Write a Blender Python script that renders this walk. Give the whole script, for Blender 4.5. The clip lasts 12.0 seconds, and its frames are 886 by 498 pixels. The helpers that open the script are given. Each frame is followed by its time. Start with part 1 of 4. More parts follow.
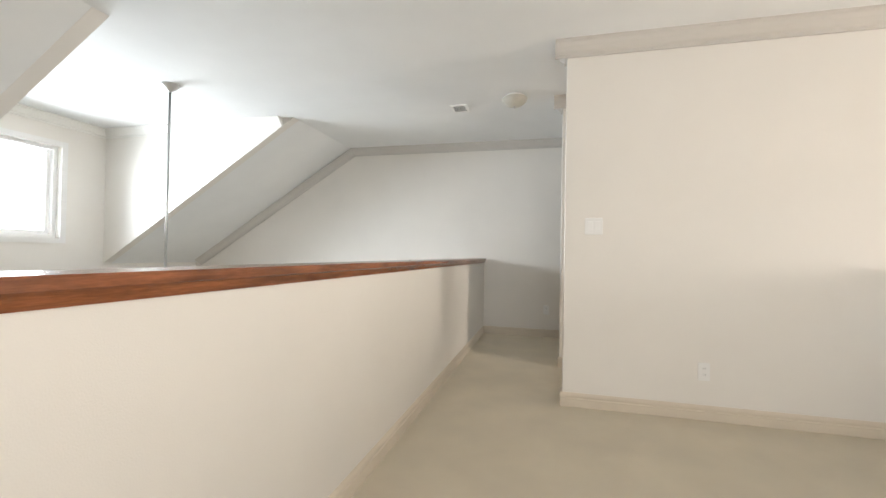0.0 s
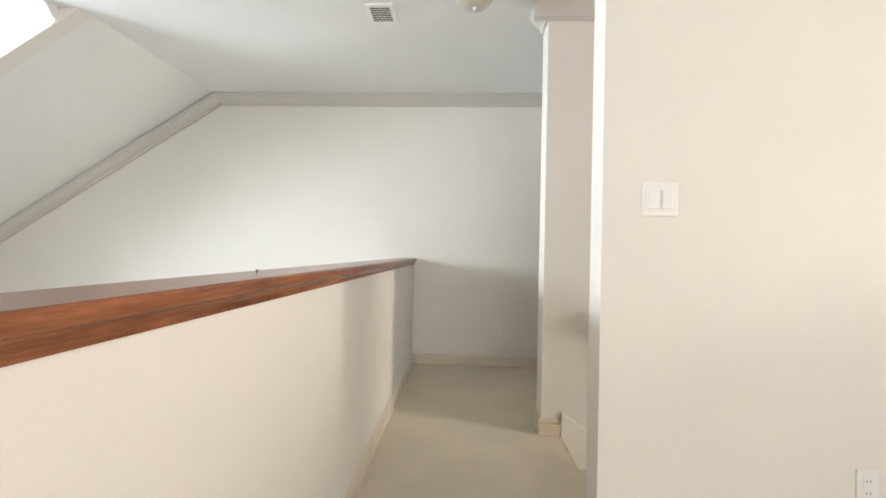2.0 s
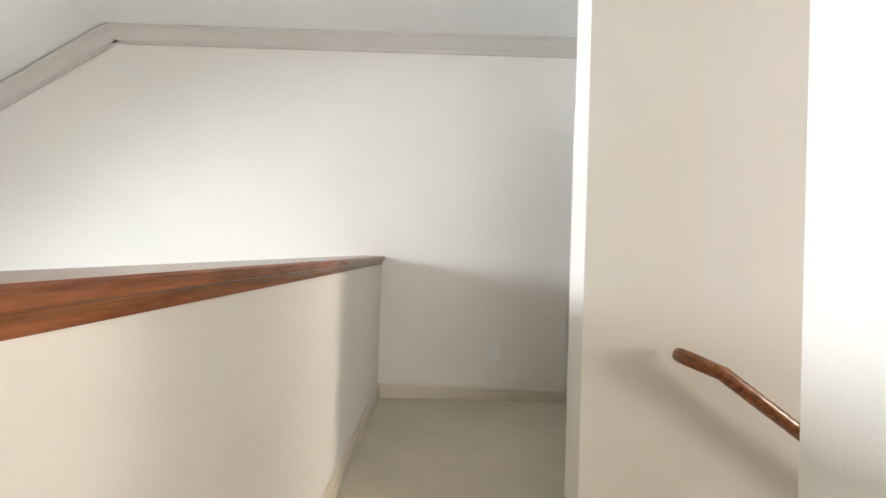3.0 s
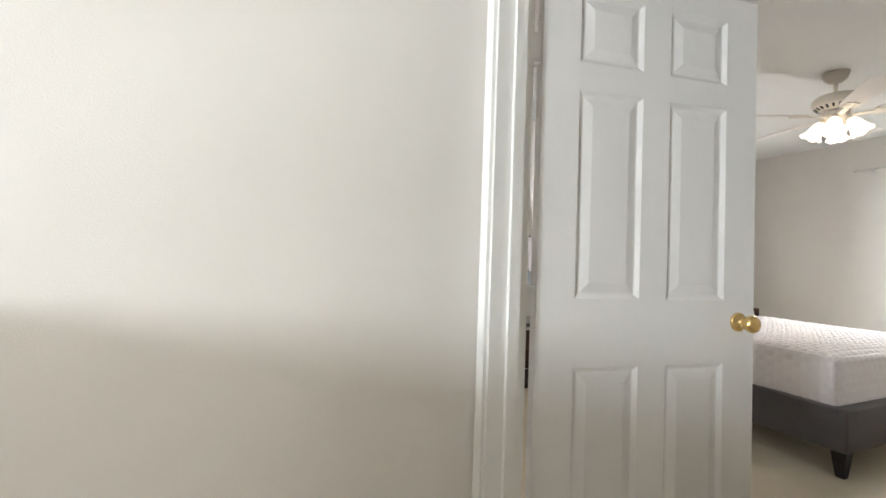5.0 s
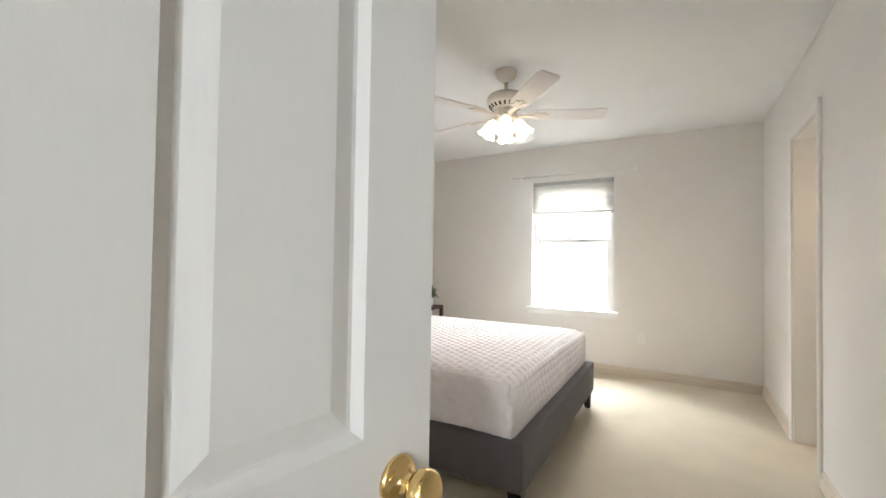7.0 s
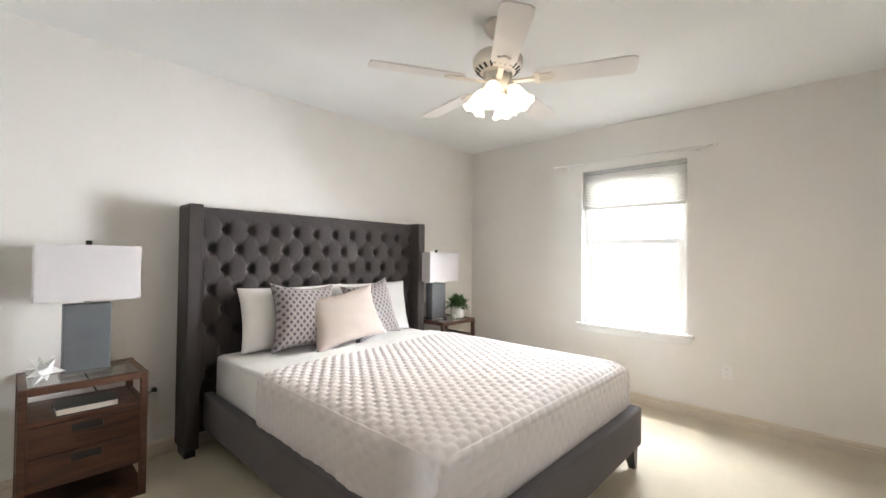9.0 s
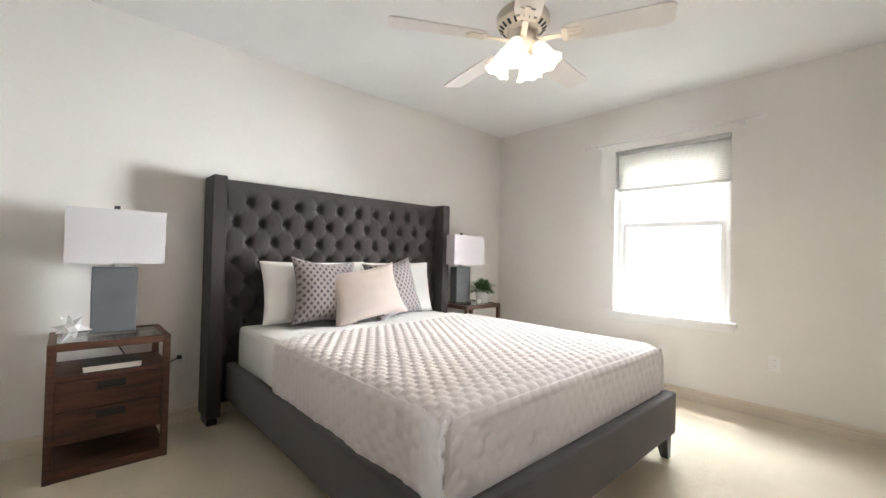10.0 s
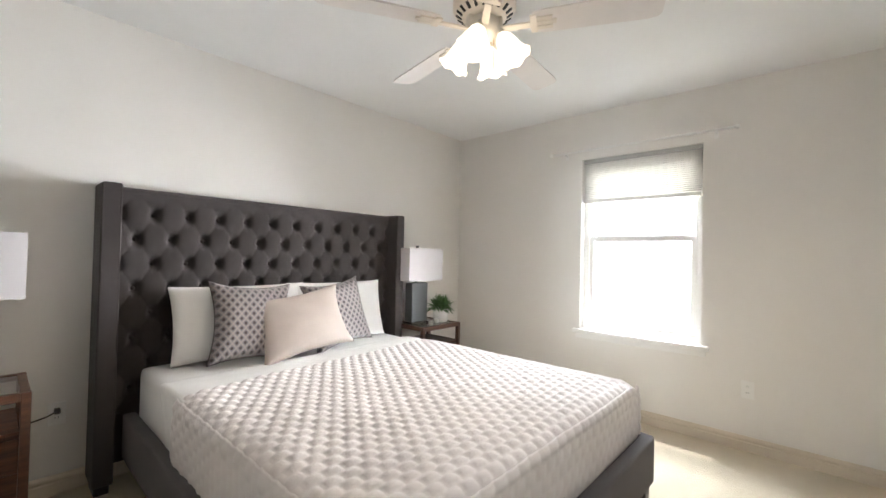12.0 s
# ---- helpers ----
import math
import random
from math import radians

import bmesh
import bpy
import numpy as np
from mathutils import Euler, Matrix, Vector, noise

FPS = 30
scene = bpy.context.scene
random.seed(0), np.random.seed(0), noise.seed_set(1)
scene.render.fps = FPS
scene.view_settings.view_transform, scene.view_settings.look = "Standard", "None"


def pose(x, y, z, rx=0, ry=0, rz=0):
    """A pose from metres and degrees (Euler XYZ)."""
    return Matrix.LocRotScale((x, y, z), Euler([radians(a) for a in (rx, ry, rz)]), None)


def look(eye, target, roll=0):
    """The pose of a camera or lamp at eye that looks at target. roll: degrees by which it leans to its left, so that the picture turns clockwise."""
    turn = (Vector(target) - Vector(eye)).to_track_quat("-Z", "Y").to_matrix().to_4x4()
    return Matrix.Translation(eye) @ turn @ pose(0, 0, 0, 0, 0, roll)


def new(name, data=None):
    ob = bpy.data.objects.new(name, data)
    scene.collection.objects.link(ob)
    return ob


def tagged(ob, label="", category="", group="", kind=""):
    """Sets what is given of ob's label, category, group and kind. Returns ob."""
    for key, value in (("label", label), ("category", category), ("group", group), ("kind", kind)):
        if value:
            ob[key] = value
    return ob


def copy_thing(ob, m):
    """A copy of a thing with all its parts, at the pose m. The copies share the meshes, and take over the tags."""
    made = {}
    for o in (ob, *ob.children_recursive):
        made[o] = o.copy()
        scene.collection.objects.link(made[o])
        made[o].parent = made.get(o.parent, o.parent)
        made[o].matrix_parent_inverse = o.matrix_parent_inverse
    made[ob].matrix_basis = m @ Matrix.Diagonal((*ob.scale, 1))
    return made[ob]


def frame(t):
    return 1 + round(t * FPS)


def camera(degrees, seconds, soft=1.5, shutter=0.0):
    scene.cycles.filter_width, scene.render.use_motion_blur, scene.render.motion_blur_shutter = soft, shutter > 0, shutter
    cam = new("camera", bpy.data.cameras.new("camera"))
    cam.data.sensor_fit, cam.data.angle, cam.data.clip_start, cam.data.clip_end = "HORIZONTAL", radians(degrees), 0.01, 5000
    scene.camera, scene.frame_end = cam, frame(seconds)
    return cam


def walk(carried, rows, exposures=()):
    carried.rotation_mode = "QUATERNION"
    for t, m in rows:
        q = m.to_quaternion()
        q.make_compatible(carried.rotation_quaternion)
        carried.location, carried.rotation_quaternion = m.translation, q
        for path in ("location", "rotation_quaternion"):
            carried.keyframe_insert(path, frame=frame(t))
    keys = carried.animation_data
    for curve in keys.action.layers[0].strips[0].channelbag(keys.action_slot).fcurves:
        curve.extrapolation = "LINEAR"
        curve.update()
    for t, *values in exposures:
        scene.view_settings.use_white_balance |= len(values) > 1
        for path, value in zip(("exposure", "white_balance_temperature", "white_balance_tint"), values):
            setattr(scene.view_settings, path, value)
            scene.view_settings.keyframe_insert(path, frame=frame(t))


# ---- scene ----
cam = camera(94.6, 12.0)
PATH = [
    (0, (0.8, -5.412, 1.038), (0.31, -3.473, 1.063), 1.1),
    (0.5, (0.726, -5.095, 1.027), (0.465, -3.112, 1.043), 1.2),
    (1, (0.634, -4.721, 1.053), (0.473, -2.727, 1.063), 1.2),
    (1.5, (0.528, -4.272, 1.055), (0.403, -2.276, 1.068), 1.2),
    (2, (0.448, -3.84, 1.056), (0.357, -1.842, 1.071), 1.2),
    (2.5, (0.444, -3.343, 1.032), (0.412, -1.344, 1.049), 1.2),
    (2.7, (0.427, -3.154, 1.031), (0.399, -1.154, 1.044), 1.4),
    (4.3, (0.503, -1.586, 1.067), (0.921, 0.369, 1.11), 2.1),
    (4.6, (0.642, -1.332, 1.042), (1.184, 0.593, 1.09), 1.6),
    (5, (0.801, -0.998, 1.066), (1.56, 0.852, 1.121), 2.0),
    (5.5, (1.01, -0.691, 1.101), (2.185, 0.927, 1.14), 1.9),
    (6, (1.321, -0.5, 1.098), (2.849, 0.79, 1.141), 1.7),
    (6.5, (1.562, -0.424, 1.132), (3.298, 0.567, 1.179), 1.0),
    (8.5, (2.461, -0.592, 1.31), (4.039, 0.637, 1.344), 0.4),
    (9, (2.664, -0.647, 1.259), (4.126, 0.718, 1.296), 0.6),
    (9.5, (2.77, -0.644, 1.171), (4.162, 0.791, 1.207), 1.0),
    (10, (2.772, -0.633, 1.099), (4.125, 0.84, 1.131), 1.4),
    (10.5, (2.76, -0.622, 1.041), (4.087, 0.873, 1.079), 1.5),
    (11, (2.763, -0.572, 1.054), (4.086, 0.927, 1.089), 1.5),
    (11.5, (2.866, -0.457, 1.168), (4.227, 1.008, 1.2), 1.5),
    (12, (3.065, -0.412, 1.24), (4.548, 0.929, 1.272), 1.3),
]
walk(cam, [(t, look(eye, target, roll)) for t, eye, target, roll in PATH],
     [(0, -0.4), (1.5, -0.15), (2.5, 0.0), (4.3, 0.33), (5.2, 0.5), (6.0, 0.48), (6.5, 0.56), (8.5, 0.66), (12, 0.45)])


# ---- light ----
world = bpy.data.worlds.new("sky")
scene.world = world
world.use_nodes = True
wn = world.node_tree
sky = wn.nodes.new("ShaderNodeTexSky")
sky.sky_type = "NISHITA"
sky.sun_disc = False
sky.sun_elevation, sky.sun_rotation = radians(58), radians(70)
wn.links.new(sky.outputs[0], wn.nodes["Background"].inputs[0])
wn.nodes["Background"].inputs[1].default_value = 0.15


def lamp(name, kind, power, m, colour=(1, 1, 1), size=(1, 1)):
    data = bpy.data.lights.new(name, kind)
    data.energy, data.color = power, colour
    if kind == "AREA":
        data.shape, data.size, data.size_y = "RECTANGLE", size[0], size[1]
    elif kind == "SUN":
        data.angle = radians(0.6)
    else:
        data.shadow_soft_size = size[0]
    ob = new(name, data)
    ob.matrix_world = m
    return ob


SUN_FROM = Vector((0.25, 0.12, 0.96))
lamp("sun", "SUN", 4.0, look(SUN_FROM * 30, (0, 0, 0)), (1.0, 0.95, 0.88))
# area lamps standing in for daylight, at and beyond the openings
lamp("daylight_bedroom", "AREA", 640, look((7.7, 0.95, 2.75), (4.3, 0.25, 0.5)), (0.89, 0.945, 1.0), (2.4, 1.3))
window_lamp = lamp("daylight_window", "AREA", 265, look((7.3, 0.30, 1.6), (3.2, 2.3, 1.2)), (0.93, 0.965, 1.0), (1.9, 2.2))
window_lamp.data.spread = radians(76)
fan_lamp = lamp("lamp_ceiling_fan", "SPOT", 15, look((4.405, 0.60, 2.02), (4.405, 0.601, 0)), (1.0, 0.86, 0.72), (0.03, 0.03))
fan_lamp.data.spot_size, fan_lamp.data.spot_blend = radians(172), 0.5
dormer_lamp = lamp("daylight_dormer", "AREA", 138, look((-4.86, -2.42, 1.70), (0.9, -1.8, 1.3)), (0.85, 0.93, 1.0), (1.2, 0.95))
dormer_lamp.data.spread = radians(110)
# added fill through an unseen lower foyer window
lamp("fill_foyer", "AREA", 40, look((-4.86, -3.0, -0.9), (0, -3.0, -0.7)), (0.86, 0.93, 1.0), (2.2, 1.6))
# unseen east window, inferred from the far half wall's shadow
lamp("daylight_east", "AREA", 36, look((6.66, -4.6, 1.5), (0, -4.3, 1.2)), (1.0, 0.995, 0.985), (1.8, 1.4))
# added fill from behind the loft, in a bare unseen opening
lamp("fill_south", "AREA", 76, look((1.6, -7.66, 1.5), (1.3, 0, 1.2)), (1.0, 0.995, 0.985), (1.8, 1.4))
# light from the stair side, let in by an added window out of view
lamp("fill_stair", "AREA", 230, look((6.66, -3.1, 1.3), (1.1, -1.5, 0.9)), (1.0, 0.89, 0.77), (1.0, 1.5))
# added warm fill beyond the second doorway, no lamp known there
lamp("fill_closet", "AREA", 5, look((4.95, -1.7, 2.45), (4.95, -1.69, 0)), (1.0, 0.80, 0.62), (0.3, 0.3))


# ---- materials ----
def mat(name, base, rough=0.6, var=0.05, scale=8.0, fine=160.0, bump=0.08, metal=0.0, tint=None, stretch=(1, 1, 1), sheen=0.0, emit=0.0):
    m = bpy.data.materials.new(name)
    m.use_nodes = True
    t = m.node_tree
    b = t.nodes["Principled BSDF"]
    co = t.nodes.new("ShaderNodeTexCoord")
    mp = t.nodes.new("ShaderNodeMapping")
    mp.inputs["Scale"].default_value = stretch
    t.links.new(co.outputs["Object"], mp.inputs[0])
    big, small = t.nodes.new("ShaderNodeTexNoise"), t.nodes.new("ShaderNodeTexNoise")
    big.inputs["Scale"].default_value, small.inputs["Scale"].default_value = scale, fine
    big.inputs["Detail"].default_value, small.inputs["Detail"].default_value = 5, 3
    for n in (big, small):
        t.links.new(mp.outputs[0], n.inputs["Vector"])
    mix = t.nodes.new("ShaderNodeMixRGB")
    mix.inputs[1].default_value = (*[c * (1 - var) for c in base], 1)
    mix.inputs[2].default_value = (*(tint or [min(1, c * (1 + var)) for c in base]), 1)
    add = t.nodes.new("ShaderNodeMath")
    add.operation = "MULTIPLY_ADD"
    add.inputs[1].default_value, add.inputs[2].default_value = 0.4, 0.3
    t.links.new(small.outputs[0], add.inputs[0])
    half = t.nodes.new("ShaderNodeMath")
    half.operation = "MULTIPLY"
    t.links.new(big.outputs[0], half.inputs[0])
    t.links.new(add.outputs[0], half.inputs[1])
    ramp = t.nodes.new("ShaderNodeMapRange")
    ramp.inputs[1].default_value, ramp.inputs[2].default_value = 0.12, 0.38
    t.links.new(half.outputs[0], ramp.inputs[0])
    t.links.new(ramp.outputs[0], mix.inputs[0])
    t.links.new(mix.outputs[0], b.inputs["Base Color"])
    b.inputs["Roughness"].default_value, b.inputs["Metallic"].default_value = rough, metal
    b.inputs["Sheen Weight"].default_value = sheen
    if emit:
        b.inputs["Emission Color"].default_value = (1.0, 0.86, 0.68, 1)
        b.inputs["Emission Strength"].default_value = emit
    bp = t.nodes.new("ShaderNodeBump")
    bp.inputs["Strength"].default_value, bp.inputs["Distance"].default_value = bump, 0.01
    t.links.new(small.outputs[0], bp.inputs["Height"])
    t.links.new(bp.outputs[0], b.inputs["Normal"])
    return m


WALL = mat("wall_paint", (0.80, 0.765, 0.715), 0.62, 0.02, 2.5, 260, 0.10)
WALL_BED = mat("bedroom_wall_paint", (0.80, 0.775, 0.74), 0.62, 0.02, 2.5, 260, 0.10)
CEIL = mat("ceiling_paint", (0.82, 0.82, 0.81), 0.8, 0.02, 3, 200, 0.12)
TRIM = mat("trim_paint", (0.82, 0.80, 0.76), 0.38, 0.02, 3, 90, 0.03)
# taupe crown paint, its base darkened to carry the shade below the ceiling
TAUPE_SHADED = mat("crown_paint_shaded", (0.60, 0.57, 0.53), 0.45, 0.02, 3, 90, 0.03)
BASE = mat("baseboard_paint", (0.68, 0.60, 0.49), 0.45, 0.04, 4, 90, 0.04)
WHITE = mat("white_paint", (0.83, 0.82, 0.80), 0.35, 0.015, 4, 60, 0.02)
DOORW = mat("door_paint", (0.80, 0.775, 0.74), 0.33, 0.02, 4, 120, 0.04, stretch=(1, 1, 0.15))
CARPET = mat("carpet", (0.83, 0.73, 0.555), 0.95, 0.07, 3.2, 420, 0.9, sheen=0.3)
CAPWOOD = mat("cherry_wood", (0.17, 0.055, 0.022), 0.2, 0.35, 9, 60, 0.06, stretch=(5, 0.5, 5), tint=(0.36, 0.125, 0.05))
WALNUT = mat("walnut_wood", (0.042, 0.017, 0.009), 0.5, 0.4, 8, 70, 0.12, stretch=(0.6, 5, 5), tint=(0.125, 0.05, 0.026))
CHAR = mat("charcoal_fabric", (0.046, 0.037, 0.036), 0.88, 0.12, 9, 520, 0.5, sheen=0.12)
RAILF = mat("grey_fabric", (0.095, 0.083, 0.085), 0.88, 0.12, 9, 520, 0.5, sheen=0.15)
QUILT = mat("quilt_fabric", (0.76, 0.71, 0.70), 0.72, 0.05, 5, 300, 0.25, sheen=0.4)
SHEET = mat("white_cotton", (0.85, 0.84, 0.825), 0.85, 0.02, 6, 240, 0.2)
TAN = mat("ribbed_tan_fabric", (0.54, 0.465, 0.42), 0.85, 0.06, 6, 200, 0.3)
tw = TAN.node_tree
wv, cx = tw.nodes.new("ShaderNodeTexWave"), tw.nodes.new("ShaderNodeTexCoord")
wv.inputs["Scale"].default_value = 85
tw.links.new(cx.outputs["Object"], wv.inputs["Vector"])
for nd in tw.nodes:
    if nd.type == "BUMP":
        nd.inputs["Strength"].default_value = 0.25
        tw.links.new(wv.outputs[1], nd.inputs["Height"])
SHADE = mat("lampshade_linen", (0.66, 0.63, 0.65), 0.85, 0.04, 5, 300, 0.25)
SLATE = mat("slate_grey_stone", (0.125, 0.135, 0.145), 0.42, 0.16, 7, 90, 0.1)
BLACK = mat("black_finish", (0.012, 0.011, 0.011), 0.4, 0.2, 8, 80, 0.04)
BRASS = mat("brass", (0.78, 0.56, 0.24), 0.16, 0.05, 9, 60, 0.02, metal=1.0)
STEEL = mat("brushed_steel", (0.50, 0.50, 0.49), 0.35, 0.06, 9, 120, 0.03, metal=1.0)
LEAF = mat("leaf", (0.045, 0.12, 0.03), 0.5, 0.35, 30, 100, 0.1, tint=(0.11, 0.22, 0.06))
POT = mat("white_ceramic", (0.82, 0.82, 0.81), 0.25, 0.02, 8, 60, 0.02)
SOIL = mat("soil", (0.05, 0.035, 0.02), 0.95, 0.3, 30, 120, 0.6)
PAPER = mat("paper", (0.78, 0.74, 0.66), 0.8, 0.05, 30, 300, 0.2, stretch=(1, 1, 12))
BLADE = mat("fan_blade", (0.76, 0.72, 0.69), 0.4, 0.03, 6, 90, 0.03)
FANW = mat("fan_metal", (0.72, 0.66, 0.58), 0.38, 0.03, 6, 90, 0.03)
BULB = mat("frosted_glass_lit", (0.9, 0.85, 0.75), 0.4, 0.02, 6, 60, 0.02, emit=1.7)
GLOBE = mat("frosted_glass", (0.50, 0.47, 0.40), 0.3, 0.08, 12, 60, 0.02)
GRASS = mat("grass", (0.06, 0.11, 0.035), 0.9, 0.4, 0.5, 20, 0.6)
TREEG = mat("tree_leaves", (0.09, 0.13, 0.06), 0.7, 0.4, 1.5, 12, 0.6)
SIDING = mat("exterior_stucco", (0.6, 0.57, 0.52), 0.9, 0.05, 3, 60, 0.2)
CELL = mat("cellular_shade_cloth", (0.82, 0.80, 0.76), 0.9, 0.03, 6, 300, 0.2)
ct = CELL.node_tree
tr, mx = ct.nodes.new("ShaderNodeBsdfTranslucent"), ct.nodes.new("ShaderNodeMixShader")
tr.inputs[0].default_value, mx.inputs[0].default_value = (0.80, 0.79, 0.77, 1), 0.25
ct.links.new(ct.nodes["Principled BSDF"].outputs[0], mx.inputs[1])
ct.links.new(tr.outputs[0], mx.inputs[2])
ct.links.new(mx.outputs[0], ct.nodes["Material Output"].inputs[0])


def glass(name, rough=0.0):
    m = bpy.data.materials.new(name)
    m.use_nodes = True
    b = m.node_tree.nodes["Principled BSDF"]
    b.inputs["Transmission Weight"].default_value, b.inputs["Roughness"].default_value, b.inputs["IOR"].default_value = 1.0, rough, 1.45
    return m


GLASS = glass("window_glass")


def mesh_cloth():
    """Fine insect screen that also hazes the view: part open, part pale thread."""
    m = mat("haze_screen", (0.62, 0.64, 0.63), 0.8, 0.03, 6, 200, 0.05)
    t = m.node_tree
    clear, thread, mixer = t.nodes.new("ShaderNodeBsdfTransparent"), t.nodes.new("ShaderNodeBsdfTranslucent"), t.nodes.new("ShaderNodeMixShader")
    both = t.nodes.new("ShaderNodeMixShader")
    thread.inputs[0].default_value = (0.45, 0.47, 0.47, 1)
    both.inputs[0].default_value, mixer.inputs[0].default_value = 0.22, 0.20
    t.links.new(t.nodes["Principled BSDF"].outputs[0], both.inputs[1])
    t.links.new(thread.outputs[0], both.inputs[2])
    t.links.new(clear.outputs[0], mixer.inputs[1])
    t.links.new(both.outputs[0], mixer.inputs[2])
    t.links.new(mixer.outputs[0], t.nodes["Material Output"].inputs[0])
    return m


HAZE_SCREEN = mesh_cloth()


def patterned():
    """Satin cushion cloth with a lattice of darker diamonds."""
    m = mat("lattice_satin", (0.21, 0.19, 0.20), 0.42, 0.06, 6, 260, 0.15, sheen=0.3)
    t = m.node_tree
    b = t.nodes["Principled BSDF"]
    uv = t.nodes.new("ShaderNodeTexCoord")
    sep = t.nodes.new("ShaderNodeSeparateXYZ")
    t.links.new(uv.outputs["Object"], sep.inputs[0])

    def op(kind, a, c=None):
        n = t.nodes.new("ShaderNodeMath")
        n.operation = kind
        for i, v in enumerate((a, c)):
            if v is None:
                continue
            if isinstance(v, (int, float)):
                n.inputs[i].default_value = v
            else:
                t.links.new(v, n.inputs[i])
        return n.outputs[0]

    def wave(sign):
        s = op("ADD", sep.outputs[0], op("MULTIPLY", sep.outputs[2], sign))
        return op("ABSOLUTE", op("SINE", op("MULTIPLY", s, 75.0)))

    a, c = wave(0.8), wave(-0.8)
    lines = op("LESS_THAN", op("MINIMUM", a, c), 0.30)
    dots = op("GREATER_THAN", op("MULTIPLY", a, c), 0.72)
    mix1, mix2 = t.nodes.new("ShaderNodeMixRGB"), t.nodes.new("ShaderNodeMixRGB")
    old = b.inputs["Base Color"].links[0].from_socket
    t.links.new(lines, mix1.inputs[0])
    t.links.new(old, mix1.inputs[1])
    mix1.inputs[2].default_value = (0.34, 0.29, 0.275, 1)
    t.links.new(dots, mix2.inputs[0])
    t.links.new(mix1.outputs[0], mix2.inputs[1])
    mix2.inputs[2].default_value = (0.06, 0.042, 0.042, 1)
    t.links.new(mix2.outputs[0], b.inputs["Base Color"])
    return m


LATTICE = patterned()


# ---- building helpers ----
def part(name, bm, material, parent=None, label="", smooth=False):
    me = bpy.data.meshes.new(name)
    bm.to_mesh(me)
    bm.free()
    me.materials.append(material)
    if smooth:
        for p in me.polygons:
            p.use_smooth = True
    ob = new(name, me)
    if parent is not None:
        ob.parent = parent
        ob.matrix_parent_inverse = parent.matrix_basis.inverted()
    if label:
        ob["label"] = label
    return ob


def thing(name, label, category, at=(0, 0, 0), group="", kind=""):
    ob = new(name)
    ob.location = at
    ob.empty_display_size = 0.05
    ob.matrix_basis = Matrix.Translation(at)
    return tagged(ob, label, category, group, kind)


def add_box(bm, x0, x1, y0, y1, z0, z1):
    vs = [bm.verts.new((x, y, z)) for x in (x0, x1) for y in (y0, y1) for z in (z0, z1)]
    for q in ((0, 1, 3, 2), (4, 6, 7, 5), (0, 4, 5, 1), (2, 3, 7, 6), (0, 2, 6, 4), (1, 5, 7, 3)):
        bm.faces.new([vs[i] for i in q])
    return vs


def box(x0, x1, y0, y1, z0, z1, bevel=0.0, seg=2):
    bm = bmesh.new()
    add_box(bm, x0, x1, y0, y1, z0, z1)
    if bevel:
        bmesh.ops.bevel(bm, geom=bm.edges[:], offset=bevel, segments=seg, profile=0.6, affect="EDGES", clamp_overlap=True)
    return bm


def boxes(*rows):
    bm = bmesh.new()
    for r in rows:
        add_box(bm, *r)
    return bm


def sweep(profile, a, b, out, up=(0, 0, 1)):
    """A straight moulding: profile points (out, up) run from a to b."""
    bm = bmesh.new()
    a, b, out, up = Vector(a), Vector(b), Vector(out), Vector(up)
    ring = [[bm.verts.new(e + out * p + up * q) for p, q in profile] for e in (a, b)]
    n = len(profile)
    for i in range(n):
        bm.faces.new((ring[0][i], ring[0][(i + 1) % n], ring[1][(i + 1) % n], ring[1][i]))
    bm.faces.new(ring[0][::-1])
    bm.faces.new(ring[1])
    bmesh.ops.recalc_face_normals(bm, faces=bm.faces[:])
    return bm


def lathe(profile, at, seg=28):
    """Turned about the vertical through at: profile points (radius, height)."""
    bm = bmesh.new()
    rings = []
    for r, h in profile:
        rings.append([bm.verts.new((at[0] + r * math.cos(2 * math.pi * k / seg), at[1] + r * math.sin(2 * math.pi * k / seg), at[2] + h)) for k in range(seg)])
    for lo, hi in zip(rings, rings[1:]):
        for k in range(seg):
            bm.faces.new((lo[k], lo[(k + 1) % seg], hi[(k + 1) % seg], hi[k]))
    bm.faces.new(rings[0][::-1])
    bm.faces.new(rings[-1])
    bmesh.ops.recalc_face_normals(bm, faces=bm.faces[:])
    return bm


def tube(pts, radius, seg=10):
    bm = bmesh.new()
    rings = []
    pts = [Vector(p) for p in pts]
    for i, p in enumerate(pts):
        d = (pts[min(i + 1, len(pts) - 1)] - pts[max(i - 1, 0)]).normalized()
        side = d.cross(Vector((0.31, 0.2, 0.93))).normalized()
        up = side.cross(d)
        rings.append([bm.verts.new(p + radius * (side * math.cos(2 * math.pi * k / seg) + up * math.sin(2 * math.pi * k / seg))) for k in range(seg)])
    for lo, hi in zip(rings, rings[1:]):
        for k in range(seg):
            bm.faces.new((lo[k], lo[(k + 1) % seg], hi[(k + 1) % seg], hi[k]))
    bm.faces.new(rings[0][::-1])
    bm.faces.new(rings[-1])
    bmesh.ops.recalc_face_normals(bm, faces=bm.faces[:])
    return bm


def setting(name, bm, material, label, category, smooth=False):
    return tagged(part(name, bm, material, None, "", smooth), label, category, "", "structure")


CROWN = [(0, 0), (0.085, 0), (0.085, -0.014), (0.07, -0.022), (0.058, -0.045), (0.035, -0.072), (0.018, -0.084), (0.018, -0.105), (0, -0.105)]
SKIRT = [(0, 0), (0.016, 0), (0.016, 0.055), (0.011, 0.06), (0.011, 0.067), (0.014, 0.071), (0.012, 0.082), (0.005, 0.092), (0, 0.094)]
